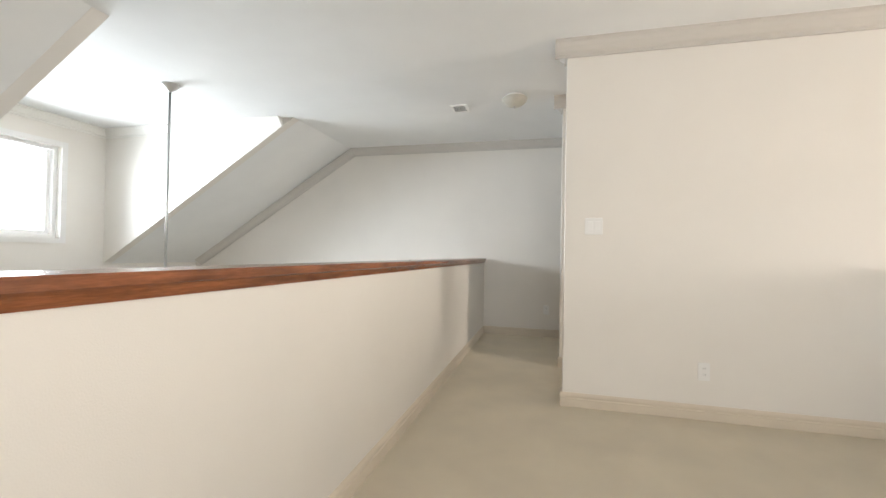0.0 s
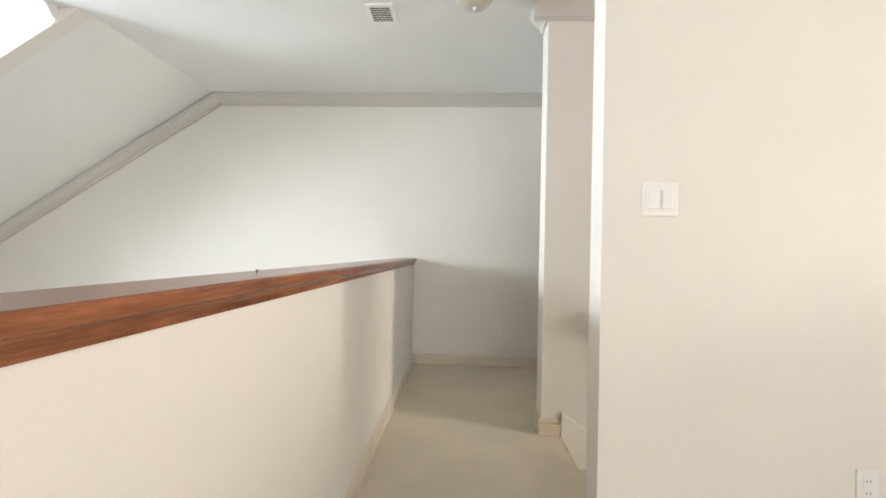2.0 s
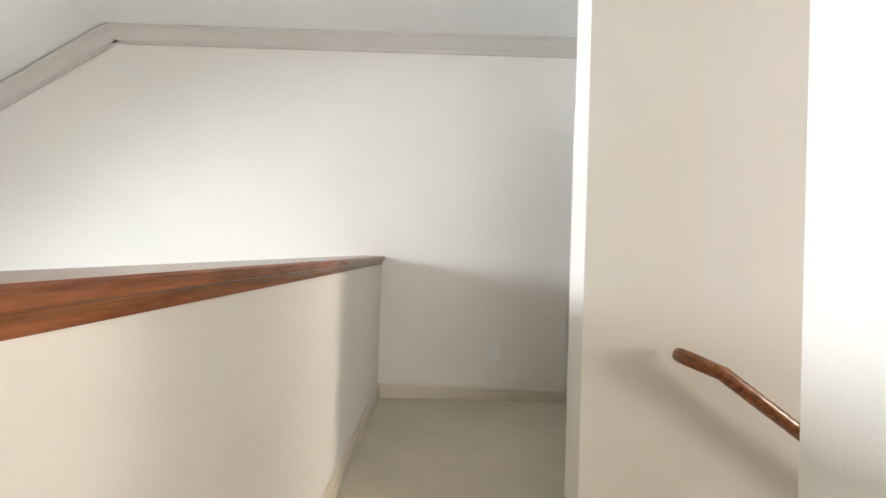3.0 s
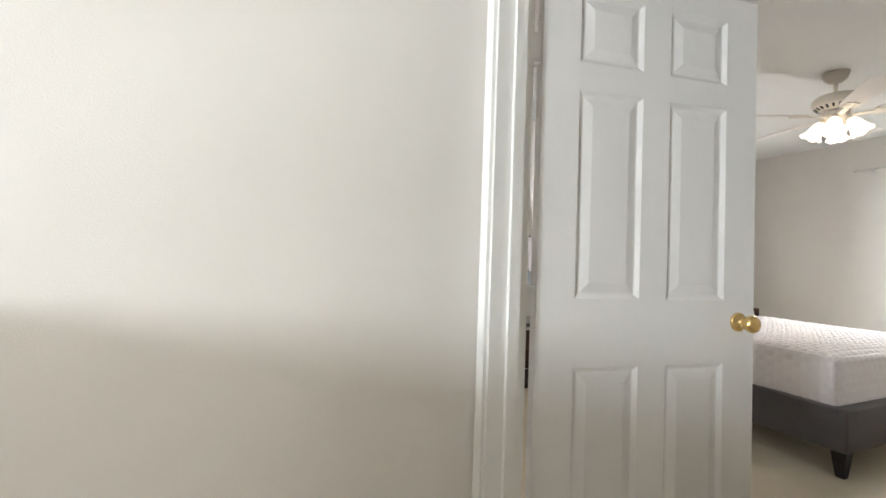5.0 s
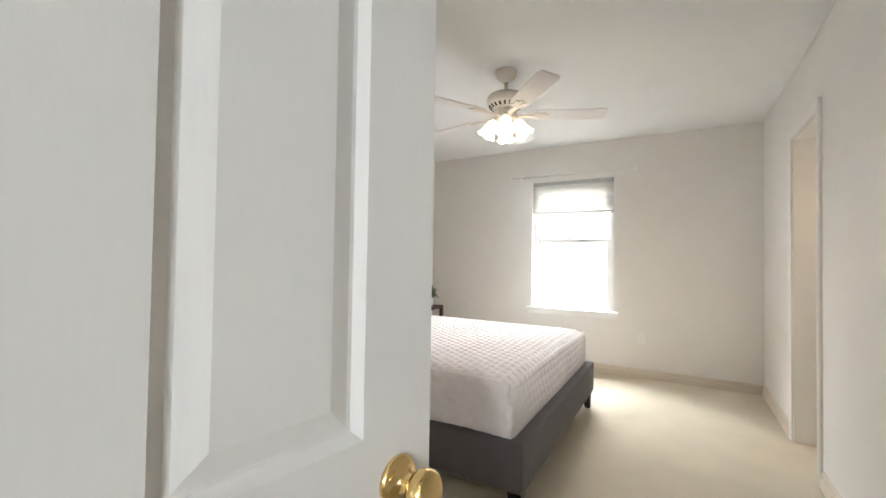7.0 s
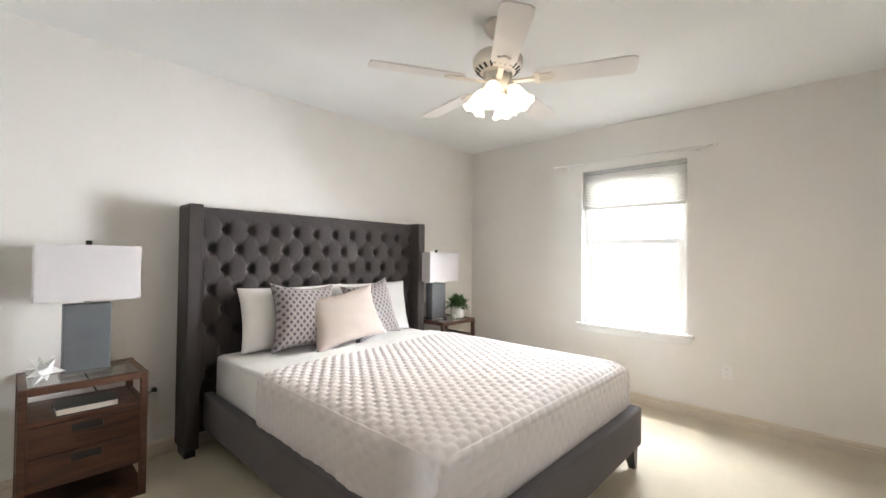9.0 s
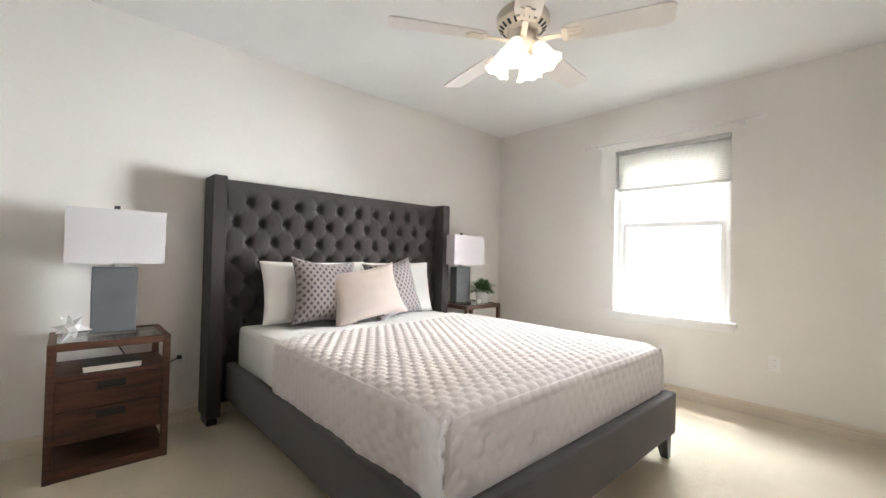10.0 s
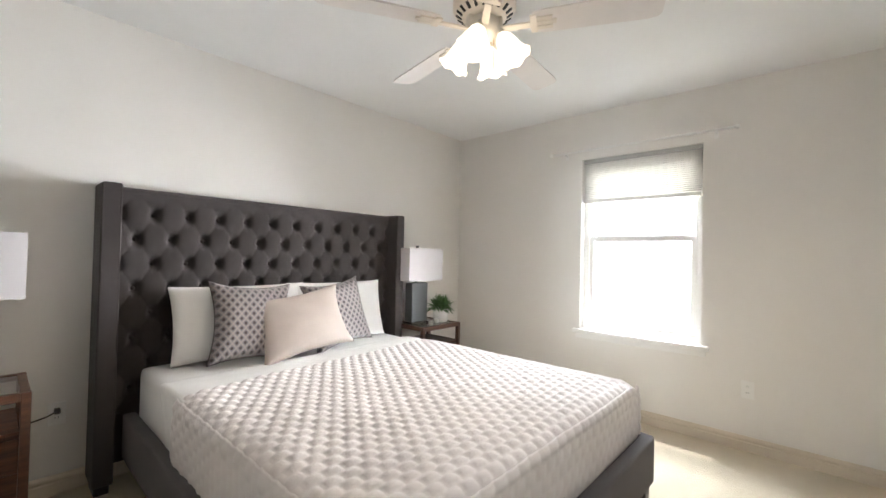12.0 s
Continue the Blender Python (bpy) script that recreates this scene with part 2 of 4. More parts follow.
CASING = [(0, 0), (0.012, 0), (0.014, 0.012), (0.010, 0.022), (0.016, 0.04), (0.018, 0.052), (0.012, 0.06), (0, 0.06)]

# ---- plan, in metres ----
LOFT_Z, BED_Z, LOW = 2.54, 2.48, -2.8
END_Y = 0.03            # hall end wall
RW_Y, RW_X = -2.42, 0.925
PIER_Y = -1.405
DW_X, BW_X = 1.346, 1.456  # door wall, hall and bedroom faces
D_S, D_N = -0.828, -0.005  # bedroom door opening
E_X, N_Y, S_Y = 6.44, 2.41, -1.10
WIN = (0.168, 1.055, 0.635, 2.085)
FOY_X = -4.7
BACK_Y = -7.5

# ---- structure ----
setting("floor_loft", boxes((-0.12, RW_X + 0.12, BACK_Y, END_Y, -0.3, 0), (RW_X + 0.12, 2.97, BACK_Y, RW_Y + 0.12, -0.3, 0), (RW_X + 0.12, BW_X, PIER_Y + 0.006, END_Y, -0.3, 0)), CARPET, "cream beige cut-pile carpet over the loft and hall", "floor")
setting("floor_bedroom", boxes((BW_X, E_X, S_Y, N_Y, -0.3, 0), (4.42, 5.5, -2.0, S_Y, -0.3, 0)), CARPET, "pale cream cut-pile carpet of the bedroom", "floor")
setting("floor_lower", boxes((FOY_X, 6.6, BACK_Y, 0.1, LOW - 0.2, LOW)), CARPET, "beige floor of the foyer far below", "floor")
setting("wall_north", boxes((FOY_X - 0.2, DW_X, END_Y, END_Y + 0.14, LOW, LOFT_Z + 0.2)), WALL, "plain cream painted end wall of the hall", "wall")
HALF = setting("wall_half", boxes((-0.12, 0, BACK_Y, END_Y, LOW, 0.955)), WALL, "cream painted half wall beside the foyer void", "wall")
cap = setting("trim_cap", sweep([(0, 0.032), (0.005, 0.037), (0.165, 0.037), (0.17, 0.032), (0.17, 0.012), (0.160, 0.006), (0.152, -0.006), (0.150, -0.02), (0.02, -0.02), (0.018, -0.006), (0.010, 0.006), (0, 0.012)], (-0.145, BACK_Y, 0.955), (-0.145, END_Y - 0.002, 0.955), (1, 0, 0)), CAPWOOD, "polished cherry wood cap along the half wall", "trim")
setting("wall_loft_partition", boxes((RW_X, 2.85, RW_Y, RW_Y + 0.12, LOW, LOFT_Z)), WALL, "plain cream painted partition with switch and outlet", "wall")
setting("wall_half_east", boxes((2.85, 2.97, BACK_Y, RW_Y + 0.12, LOW, 0.955)), WALL, "cream painted half wall at the loft's far side", "wall")
setting("trim_cap_east", sweep([(0, 0), (0, 0.05), (0.006, 0.056), (0.164, 0.056), (0.17, 0.05), (0.158, 0.022), (0.15, 0), (0.02, 0), (0.012, 0.022)], (2.825, BACK_Y, 0.957), (2.825, RW_Y - 0.002, 0.957), (1, 0, 0)), CAPWOOD, "polished cherry wood cap on the second half wall", "trim")
setting("wall_pier", boxes((0.935, DW_X, PIER_Y, -1.25, 0, LOFT_Z), (1.2, DW_X, PIER_Y, -1.25, LOW, 0)), WALL, "cream painted wall end between stairs and bedroom", "wall")
setting("wall_south", boxes((DW_X, 4.76, PIER_Y, S_Y, LOW, LOFT_Z), (5.36, E_X + 0.2, PIER_Y, S_Y, LOW, LOFT_Z), (4.76, 5.36, PIER_Y, S_Y, 2.04, LOFT_Z), (4.76, 5.36, PIER_Y, S_Y, LOW, -0.3)), WALL_BED, "off-white bedroom wall with an open doorway", "wall")
setting("wall_door", boxes((DW_X, BW_X, S_Y, D_S, -0.3, LOFT_Z), (DW_X, BW_X, -1.25, S_Y, -0.3, LOFT_Z), (DW_X, BW_X, D_S, D_N, 2.0, LOFT_Z), (DW_X, BW_X, D_N, N_Y + 0.12, -0.3, LOFT_Z)), WALL, "cream wall with the bedroom doorway", "wall")
setting("wall_bed", boxes((BW_X, E_X + 0.2, N_Y, N_Y + 0.12, -0.3, LOFT_Z)), WALL_BED, "plain off-white bedroom wall behind the bed", "wall")
y0, y1, z0, z1 = WIN
setting("wall_window", boxes((E_X, E_X + 0.2, S_Y, y0, -0.3, LOFT_Z), (E_X, E_X + 0.2, y1, N_Y, -0.3, LOFT_Z), (E_X, E_X + 0.2, y0, y1, -0.3, z0), (E_X, E_X + 0.2, y0, y1, z1, LOFT_Z)), WALL_BED, "off-white bedroom wall pierced by one window", "wall")
setting("ceiling_bedroom", boxes((BW_X, E_X, S_Y, N_Y, BED_Z, BED_Z + 0.1)), CEIL, "flat white bedroom ceiling", "ceiling")
setting("wall_bath", boxes((4.3, 4.42, -2.1, PIER_Y, -0.3, LOFT_Z), (5.5, 5.62, -2.1, PIER_Y, -0.3, LOFT_Z), (4.42, 5.5, -2.1, -2.0, -0.3, LOFT_Z)), WALL, "warm tan walls beyond the open doorway", "wall")
setting("wall_outer_east", boxes((6.6, 6.8, BACK_Y - 0.2, -5.5, LOW, LOFT_Z), (6.6, 6.8, -3.7, -3.55, LOW, LOFT_Z), (6.6, 6.8, -2.65, PIER_Y, LOW, LOFT_Z), (6.6, 6.8, -3.55, -2.65, LOW, 0.6), (6.6, 6.8, -3.55, -2.65, 2.0, LOFT_Z), (6.6, 6.8, -5.5, -3.7, LOW, 0.8), (6.6, 6.8, -5.5, -3.7, 2.2, LOFT_Z)), WALL, "unseen cream outer wall with openings for two unseen windows", "wall")
setting("wall_outer_south", boxes((FOY_X - 0.2, 0.7, BACK_Y - 0.2, BACK_Y, LOW, LOFT_Z), (2.5, 6.6, BACK_Y - 0.2, BACK_Y, LOW, LOFT_Z), (0.7, 2.5, BACK_Y - 0.2, BACK_Y, LOW, 0.8), (0.7, 2.5, BACK_Y - 0.2, BACK_Y, 2.2, LOFT_Z)), WALL, "unseen cream outer wall behind the loft, opened for added light", "wall")
# foyer west wall: an added, unseen window below, the dormer window above
DY0, DY1, SL_X = -3.40, -1.40, -1.97
DW = (-2.95, -1.90, 1.14, 2.2)
setting("wall_west", boxes((FOY_X - 0.2, FOY_X, BACK_Y, -4.1, LOW, 0.9), (FOY_X - 0.2, FOY_X, -1.9, END_Y, LOW, 0.9), (FOY_X - 0.2, FOY_X, -4.1, -1.9, LOW, -1.7), (FOY_X - 0.2, FOY_X, -4.1, -1.9, -0.1, 0.9),
        (FOY_X - 0.2, FOY_X, DY0 - 0.1, DW[0], 0.9, LOFT_Z), (FOY_X - 0.2, FOY_X, DW[1], DY1 + 0.1, 0.9, LOFT_Z), (FOY_X - 0.2, FOY_X, DW[0], DW[1], 0.9, DW[2]), (FOY_X - 0.2, FOY_X, DW[0], DW[1], DW[3], LOFT_Z)), WALL, "pale foyer wall with a dormer window", "wall")
setting("ceiling_loft", boxes((SL_X, 6.6, BACK_Y, END_Y, LOFT_Z, LOFT_Z + 0.12), (FOY_X, SL_X, DY0, DY1, LOFT_Z, LOFT_Z + 0.12)), CEIL, "flat white loft ceiling running into the dormer", "ceiling")
SLOPE = 0.625


def slope_z(x):
    return LOFT_Z + (x - SL_X) * SLOPE


def slope_panel(ya, yb):
    bm = bmesh.new()
    lo = FOY_X - 0.05
    sec = [(SL_X, LOFT_Z), (lo, slope_z(lo)), (lo, slope_z(lo) + 0.16), (SL_X, LOFT_Z + 0.16)]
    ring = [[bm.verts.new((x, y, z)) for x, z in sec] for y in (ya, yb)]
    for i in range(4):
        bm.faces.new((ring[0][i], ring[0][(i + 1) % 4], ring[1][(i + 1) % 4], ring[1][i]))
    bm.faces.new(ring[0][::-1])
    bm.faces.new(ring[1])
    bmesh.ops.recalc_face_normals(bm, faces=bm.faces[:])
    return bm


setting("ceiling_slope_north", slope_panel(DY1, END_Y - 0.002), CEIL, "sloping white ceiling beside the dormer", "ceiling")
setting("ceiling_slope_south", slope_panel(BACK_Y, DY0), CEIL, "sloping white ceiling over the foyer", "ceiling")


def cheek(y_in, y_out):
    bm = bmesh.new()
    lo = FOY_X
    sec = [(SL_X, LOFT_Z - 0.002), (lo, slope_z(lo)), (lo, LOFT_Z - 0.002)]
    ring = [[bm.verts.new((x, y, z)) for x, z in sec] for y in (y_in, y_out)]
    for i in range(3):
        bm.faces.new((ring[0][i], ring[0][(i + 1) % 3], ring[1][(i + 1) % 3], ring[1][i]))
    bm.faces.new(ring[0][::-1])
    bm.faces.new(ring[1])
    bmesh.ops.recalc_face_normals(bm, faces=bm.faces[:])
    return bm


setting("wall_dormer_north", cheek(DY1 - 0.004, DY1 + 0.1), WALL, "triangular dormer side wall lit by the window", "wall")
setting("wall_dormer_south", cheek(DY0 + 0.004, DY0 - 0.1), WALL, "triangular dormer side wall", "wall")

# mouldings
n = Vector((SLOPE, 0, -1)).normalized()
along = Vector((1, 0, SLOPE)).normalized()
setting("trim_crown_end", sweep(CROWN, (SL_X + 0.02, END_Y, LOFT_Z), (DW_X, END_Y, LOFT_Z), (0, -1, 0)), TAUPE_SHADED, "taupe crown moulding on the end wall, darkened for shade", "moulding")
setting("trim_crown_slope", sweep(CROWN, (FOY_X + 0.06, END_Y, slope_z(FOY_X + 0.06)), (SL_X + 0.04, END_Y, slope_z(SL_X + 0.02)), (0, -1, 0), tuple(-n)), TAUPE_SHADED, "taupe crown moulding following the sloped ceiling, darkened for shade", "moulding")
setting("trim_crown_partition", sweep(CROWN, (RW_X - 0.085, RW_Y, LOFT_Z), (2.85, RW_Y, LOFT_Z), (0, -1, 0)), TAUPE_SHADED, "taupe crown moulding on the loft partition, darkened for shade", "moulding")
setting("trim_crown_partition_return", sweep(CROWN, (RW_X, RW_Y - 0.001, LOFT_Z), (RW_X, RW_Y + 0.12, LOFT_Z), (-1, 0, 0)), TAUPE_SHADED, "taupe crown moulding turning the partition's end, darkened for shade", "moulding")
setting("trim_crown_pier", sweep(CROWN, (0.935 - 0.085, PIER_Y, LOFT_Z), (4.0, PIER_Y, LOFT_Z), (0, -1, 0)), TAUPE_SHADED, "crown moulding over the stairwell wall", "moulding")
setting("trim_crown_pier_return", sweep(CROWN, (0.935, PIER_Y - 0.001, LOFT_Z), (0.935, -1.25, LOFT_Z), (-1, 0, 0)), TAUPE_SHADED, "crown moulding turning the wall's end", "moulding")
setting("trim_crown_dormer", sweep(CROWN, (FOY_X, DY1 - 0.004, LOFT_Z), (SL_X - 0.14, DY1 - 0.004, LOFT_Z), (0, -1, 0)), TRIM, "white crown moulding in the dormer", "moulding")
setting("trim_crown_window", sweep(CROWN, (FOY_X, DY0, LOFT_Z), (FOY_X, DY1 - 0.004, LOFT_Z), (1, 0, 0)), TRIM, "white crown moulding over the dormer window", "moulding")
for nm, a, b, o in (("half", (0, BACK_Y, 0), (0, END_Y - 0.016, 0), (1, 0, 0)), ("end", (0, END_Y, 0), (DW_X, END_Y, 0), (0, -1, 0)), ("partition", (RW_X - 0.016, RW_Y, 0), (2.85, RW_Y, 0), (0, -1, 0)),
                    ("partition_return", (RW_X, RW_Y, 0), (RW_X, RW_Y + 0.12, 0), (-1, 0, 0)), ("pier", (0.935, PIER_Y, 0), (0.935, -1.25, 0), (-1, 0, 0)), ("pier_south", (0.919, PIER_Y, 0), (1.05, PIER_Y, 0), (0, -1, 0)),
                    ("half_east", (2.85, BACK_Y, 0), (2.85, RW_Y - 0.016, 0), (-1, 0, 0)), ("bed", (BW_X, N_Y, 0), (E_X, N_Y, 0), (0, -1, 0)), ("window", (E_X, S_Y, 0), (E_X, N_Y - 0.016, 0), (-1, 0, 0)),
                    ("south_a", (BW_X, S_Y, 0), (4.69, S_Y, 0), (0, 1, 0)), ("south_b", (5.43, S_Y, 0), (E_X - 0.016, S_Y, 0), (0, 1, 0)), ("west", (BW_X, D_N + 0.07, 0), (BW_X, N_Y - 0.016, 0), (1, 0, 0))):
    setting("baseboard_" + nm, sweep(SKIRT, a, b, o), BASE, "beige moulded baseboard", "baseboard")

# stairs going down beside the partition
st = thing("staircase", "carpeted stairs going down between two cream walls", "stairs", (1.05, -1.85, 0), "", "structure")
for i in range(14):
    x = 1.05 + 0.26 * i
    part("step", box(x, x + 0.285, RW_Y + 0.121, PIER_Y - 0.021, -0.185 * (i + 1) - 0.3, -0.185 * (i + 1), 0.012), CARPET, st)
sk = bmesh.new()
for y in (PIER_Y - 0.02, PIER_Y - 0.001):
    for x, z in ((1.05, 0.135), (1.05, -0.6), (4.7, -3.2), (4.7, -2.46)):
        sk.verts.new((x, y, z))
sk.verts.ensure_lookup_table()
for q in ((0, 1, 2, 3), (7, 6, 5, 4), (0, 4, 5, 1), (1, 5, 6, 2), (2, 6, 7, 3), (3, 7, 4, 0)):
    sk.faces.new([sk.verts[i] for i in q])
part("skirt_board", sk, TRIM, st, "cream painted sloping skirt board")
hr = thing("handrail", "cherry wood handrail on the stairwell wall", "handrail", (1.4, PIER_Y - 0.07, 0.68))
rail = tube([(1.265, PIER_Y - 0.03, 0.70), (1.265, PIER_Y - 0.075, 0.70), (1.38, PIER_Y - 0.08, 0.655), (4.6, PIER_Y - 0.08, -1.645)], 0.026, 12)
part("rail", rail, CAPWOOD, hr, "", True)
for k in range(3):
    x = 1.8 + k * 1.1
    z = 0.655 - (x - 1.38) * 0.714
    part("bracket", tube([(x, PIER_Y, z - 0.07), (x, PIER_Y - 0.06, z - 0.07), (x, PIER_Y - 0.08, z - 0.02)], 0.008, 8), BRASS, hr)


# ---- openings ----
def window(name, label, axis_x, ya, yb, za, zb, meet, sill=True):
    """A sash window in a wall square to x; axis_x is the plane of its glass."""
    w = thing(name, label, "window", (axis_x, (ya + yb) / 2, za), "", "structure")
    f = 0.045
    for nm, r in (("frame_side", (ya, ya + f, za, zb)), ("frame_side", (yb - f, yb, za, zb)), ("frame_head", (ya + f, yb - f, zb - f, zb)), ("frame_foot", (ya + f, yb - f, za, za + f))):
        part(nm, box(axis_x - 0.05, axis_x + 0.05, r[0], r[1], r[2], r[3], 0.004), WHITE, w)
    zm = za + (zb - za) * meet
    rows = [(za + f, zm + 0.02, -0.02)] + ([(zm - 0.02, zb - f, 0.02)] if meet < 1 else [])
    for lo, hi, off in rows:
        g = 0.035
        x = axis_x + off
        sash = part("sash", boxes((x - 0.018, x + 0.018, ya + f, ya + f + g, lo, hi), (x - 0.018, x + 0.018, yb - f - g, yb - f, lo, hi), (x - 0.018, x + 0.018, ya + f + g, yb - f - g, lo, lo + g), (x - 0.018, x + 0.018, ya + f + g, yb - f - g, hi - g, hi)), WHITE, w)
        pane = part("pane", boxes((x - 0.002, x + 0.002, ya + f + g, yb - f - g, lo + g, hi - g)), GLASS, sash)
        pane.visible_shadow = False
    return w


w1 = window("window_1", "white double-hung sash window with a bright view", E_X + 0.12, y0, y1, z0 + 0.012, z1, 0.53)
# screen carried over both sashes to put haze over the trees
part("haze_screen", boxes((E_X + 0.165, E_X + 0.167, y0 + 0.045, y1 - 0.045, z0 + 0.06, z1 - 0.05)), HAZE_SCREEN, w1, "fine pale insect screen that also hazes the view")
part("sill", box(E_X - 0.045, E_X + 0.07, y0 - 0.05, y1 + 0.05, z0 - 0.02, z0 + 0.012, 0.006), WHITE, w1)
part("apron", box(E_X - 0.014, E_X, y0 - 0.03, y1 + 0.03, z0 - 0.065, z0 - 0.02, 0.004), WHITE, w1)
w2 = window("window_2", "fixed white dormer window, bright with sky", FOY_X - 0.1, DW[0], DW[1], DW[2], DW[3], 1.0)
dc = 0.06
part("casing", boxes((FOY_X, FOY_X + 0.018, DW[0] - dc, DW[0], DW[2] - dc, DW[3] + dc), (FOY_X, FOY_X + 0.018, DW[1], DW[1] + dc, DW[2] - dc, DW[3] + dc), (FOY_X, FOY_X + 0.018, DW[0], DW[1], DW[3], DW[3] + dc), (FOY_X, FOY_X + 0.018, DW[0], DW[1], DW[2] - dc, DW[2])), WHITE, w2)
window("added_window_3", "unseen white window added for light in the foyer below", FOY_X - 0.1, -4.1, -1.9, -1.7, -0.1, 1.0)
window("added_window_5", "unseen white window added to light the stairwell wall", 6.7, -3.55, -2.65, 0.6, 2.0, 0.5)
window("window_4", "unseen white window in the outer east wall", 6.7, -5.5, -3.7, 0.8, 2.2, 0.5)

# cellular blind, half lowered
bl = thing("window_blind", "white cellular blind lowered over the upper window", "blind", (E_X + 0.045, (y0 + y1) / 2, z1))
part("headrail", box(E_X + 0.02, E_X + 0.07, y0 + 0.008, y1 - 0.008, z1 - 0.035, z1 - 0.001, 0.004), STEEL, bl)
bm = bmesh.new()
pl, zt, zb = 20, z1 - 0.036, 1.745
cols = []
for k in range(pl * 2 + 1):
    z = zt + (zb - zt) * k / (pl * 2)
    x = E_X + 0.035 + (0.014 if k % 2 else 0)
    cols.append([bm.verts.new((x, y, z)) for y in (y0 + 0.012, y1 - 0.012)] + [bm.verts.new((2 * (E_X + 0.052) - x, y, z)) for y in (y1 - 0.012, y0 + 0.012)])
for a, b in zip(cols, cols[1:]):
    for i in range(4):
        bm.faces.new((a[i], a[(i + 1) % 4], b[(i + 1) % 4], b[i]))
part("cloth", bm, CELL, bl)
part("bottom_rail", box(E_X + 0.03, E_X + 0.07, y0 + 0.01, y1 - 0.01, 1.715, 1.744, 0.005), TRIM, bl)

# curtain rod
cr = thing("curtain_rod", "thin white bare curtain rod on two brackets", "curtain rod", (E_X - 0.03, 0.64, 2.15))
part("rod", tube([(E_X - 0.05, -0.02, 2.148), (E_X - 0.05, 1.30, 2.148)], 0.009, 12), WHITE, cr, "", True)
for y in (-0.035, 1.315):
    part("finial", lathe([(0.001, -0.016), (0.012, -0.01), (0.016, 0), (0.012, 0.01), (0.001, 0.016)], (E_X - 0.05, y, 2.148), 14), WHITE, cr, "", True)
for y in (0.09, 1.19):
    part("bracket", boxes((E_X - 0.006, E_X, y - 0.012, y + 0.012, 2.10, 2.165), (E_X - 0.06, E_X - 0.006, y - 0.006, y + 0.006, 2.128, 2.138)), WHITE, cr)


# ---- doors ----
def six_panel(width, height):
    """A moulded six-panel leaf: x from the hinge, faces at y = -0.0175 and 0.0175."""
    bm = bmesh.new()
    w, t = width, 0.0175
    sx = [0.0, 0.125, 0.125 + (w - 0.35) / 2, 0.225 + (w - 0.35) / 2, w - 0.125, w]
    sz = [0.0, 0.17, 0.75, 0.955, 1.588, 1.672, 1.888, height]
    for sgn in (-1, 1):
        for i in range(5):
            for j in range(7):
                x0, x1, z0, z1 = sx[i], sx[i + 1], sz[j], sz[j + 1]
                if i in (1, 3) and j in (1, 3, 5):
                    steps = [(0, t), (0.014, t - 0.009), (0.02, t - 0.009), (0.048, t - 0.002)]
                    rings = [[bm.verts.new((x, sgn * d, z)) for x, z in ((x0 + q, z0 + q), (x1 - q, z0 + q), (x1 - q, z1 - q), (x0 + q, z1 - q))] for q, d in steps]
                    for a, b in zip(rings, rings[1:]):
                        for k in range(4):
                            bm.faces.new((a[k], a[(k + 1) % 4], b[(k + 1) % 4], b[k]))
                    bm.faces.new(rings[-1])
                else:
                    bm.faces.new([bm.verts.new((x, sgn * t, z)) for x, z in ((x0, z0), (x1, z0), (x1, z1), (x0, z1))])
    for a, b in (((0, 0), (0, height)), ((0, height), (w, height)), ((w, height), (w, 0)), ((w, 0), (0, 0))):
        bm.faces.new([bm.verts.new((p[0], s * t, p[1])) for p, s in ((a, -1), (b, -1), (b, 1), (a, 1))])
    bmesh.ops.remove_doubles(bm, verts=bm.verts[:], dist=0.0003)
    bmesh.ops.recalc_face_normals(bm, faces=bm.faces[:])
    return bm


def knob(parent, x, z):
    for s in (-1, 1):
        rose = lathe([(0.032, 0), (0.032, 0.004), (0.026, 0.009), (0.014, 0.011), (0.011, 0.024), (0.012, 0.03), (0.024, 0.036), (0.0285, 0.047), (0.026, 0.058), (0.016, 0.065), (0.001, 0.067)], (0, 0, 0), 24)
        bmesh.ops.transform(rose, matrix=Matrix.Translation((x, s * 0.0175, z)) @ Matrix.Rotation(s * -math.pi / 2, 4, "X"), verts=rose.verts[:])
        part("door_knob", rose, BRASS, parent, "polished brass door knob", True)


def hinges(parent, zs):
    for z in zs:
        h = part("hinge", box(-0.032, 0.0, -0.006, 0.0165, z - 0.045, z + 0.045, 0.002), WHITE, parent, "white painted butt hinge")
        part("pin", lathe([(0.006, -0.048), (0.006, 0.048)], (-0.008, 0.024, z), 10), WHITE, h)


def door(name, label, m, width, zs, handle=True):
    d = thing(name, label, "door", (0, 0, 0), "", "structure")
    part("leaf", six_panel(width, 1.972), DOORW, d)
    if handle:
        knob(d, width - 0.065, 0.885)
    hinges(d, zs)
    d.matrix_basis = m
    return d


door("door_1", "white six-panel door standing open into the bedroom", pose(1.510, D_N + 0.022, 0.01, 0, 0, -8.6), 0.80, (0.25, 0.945, 1.70))


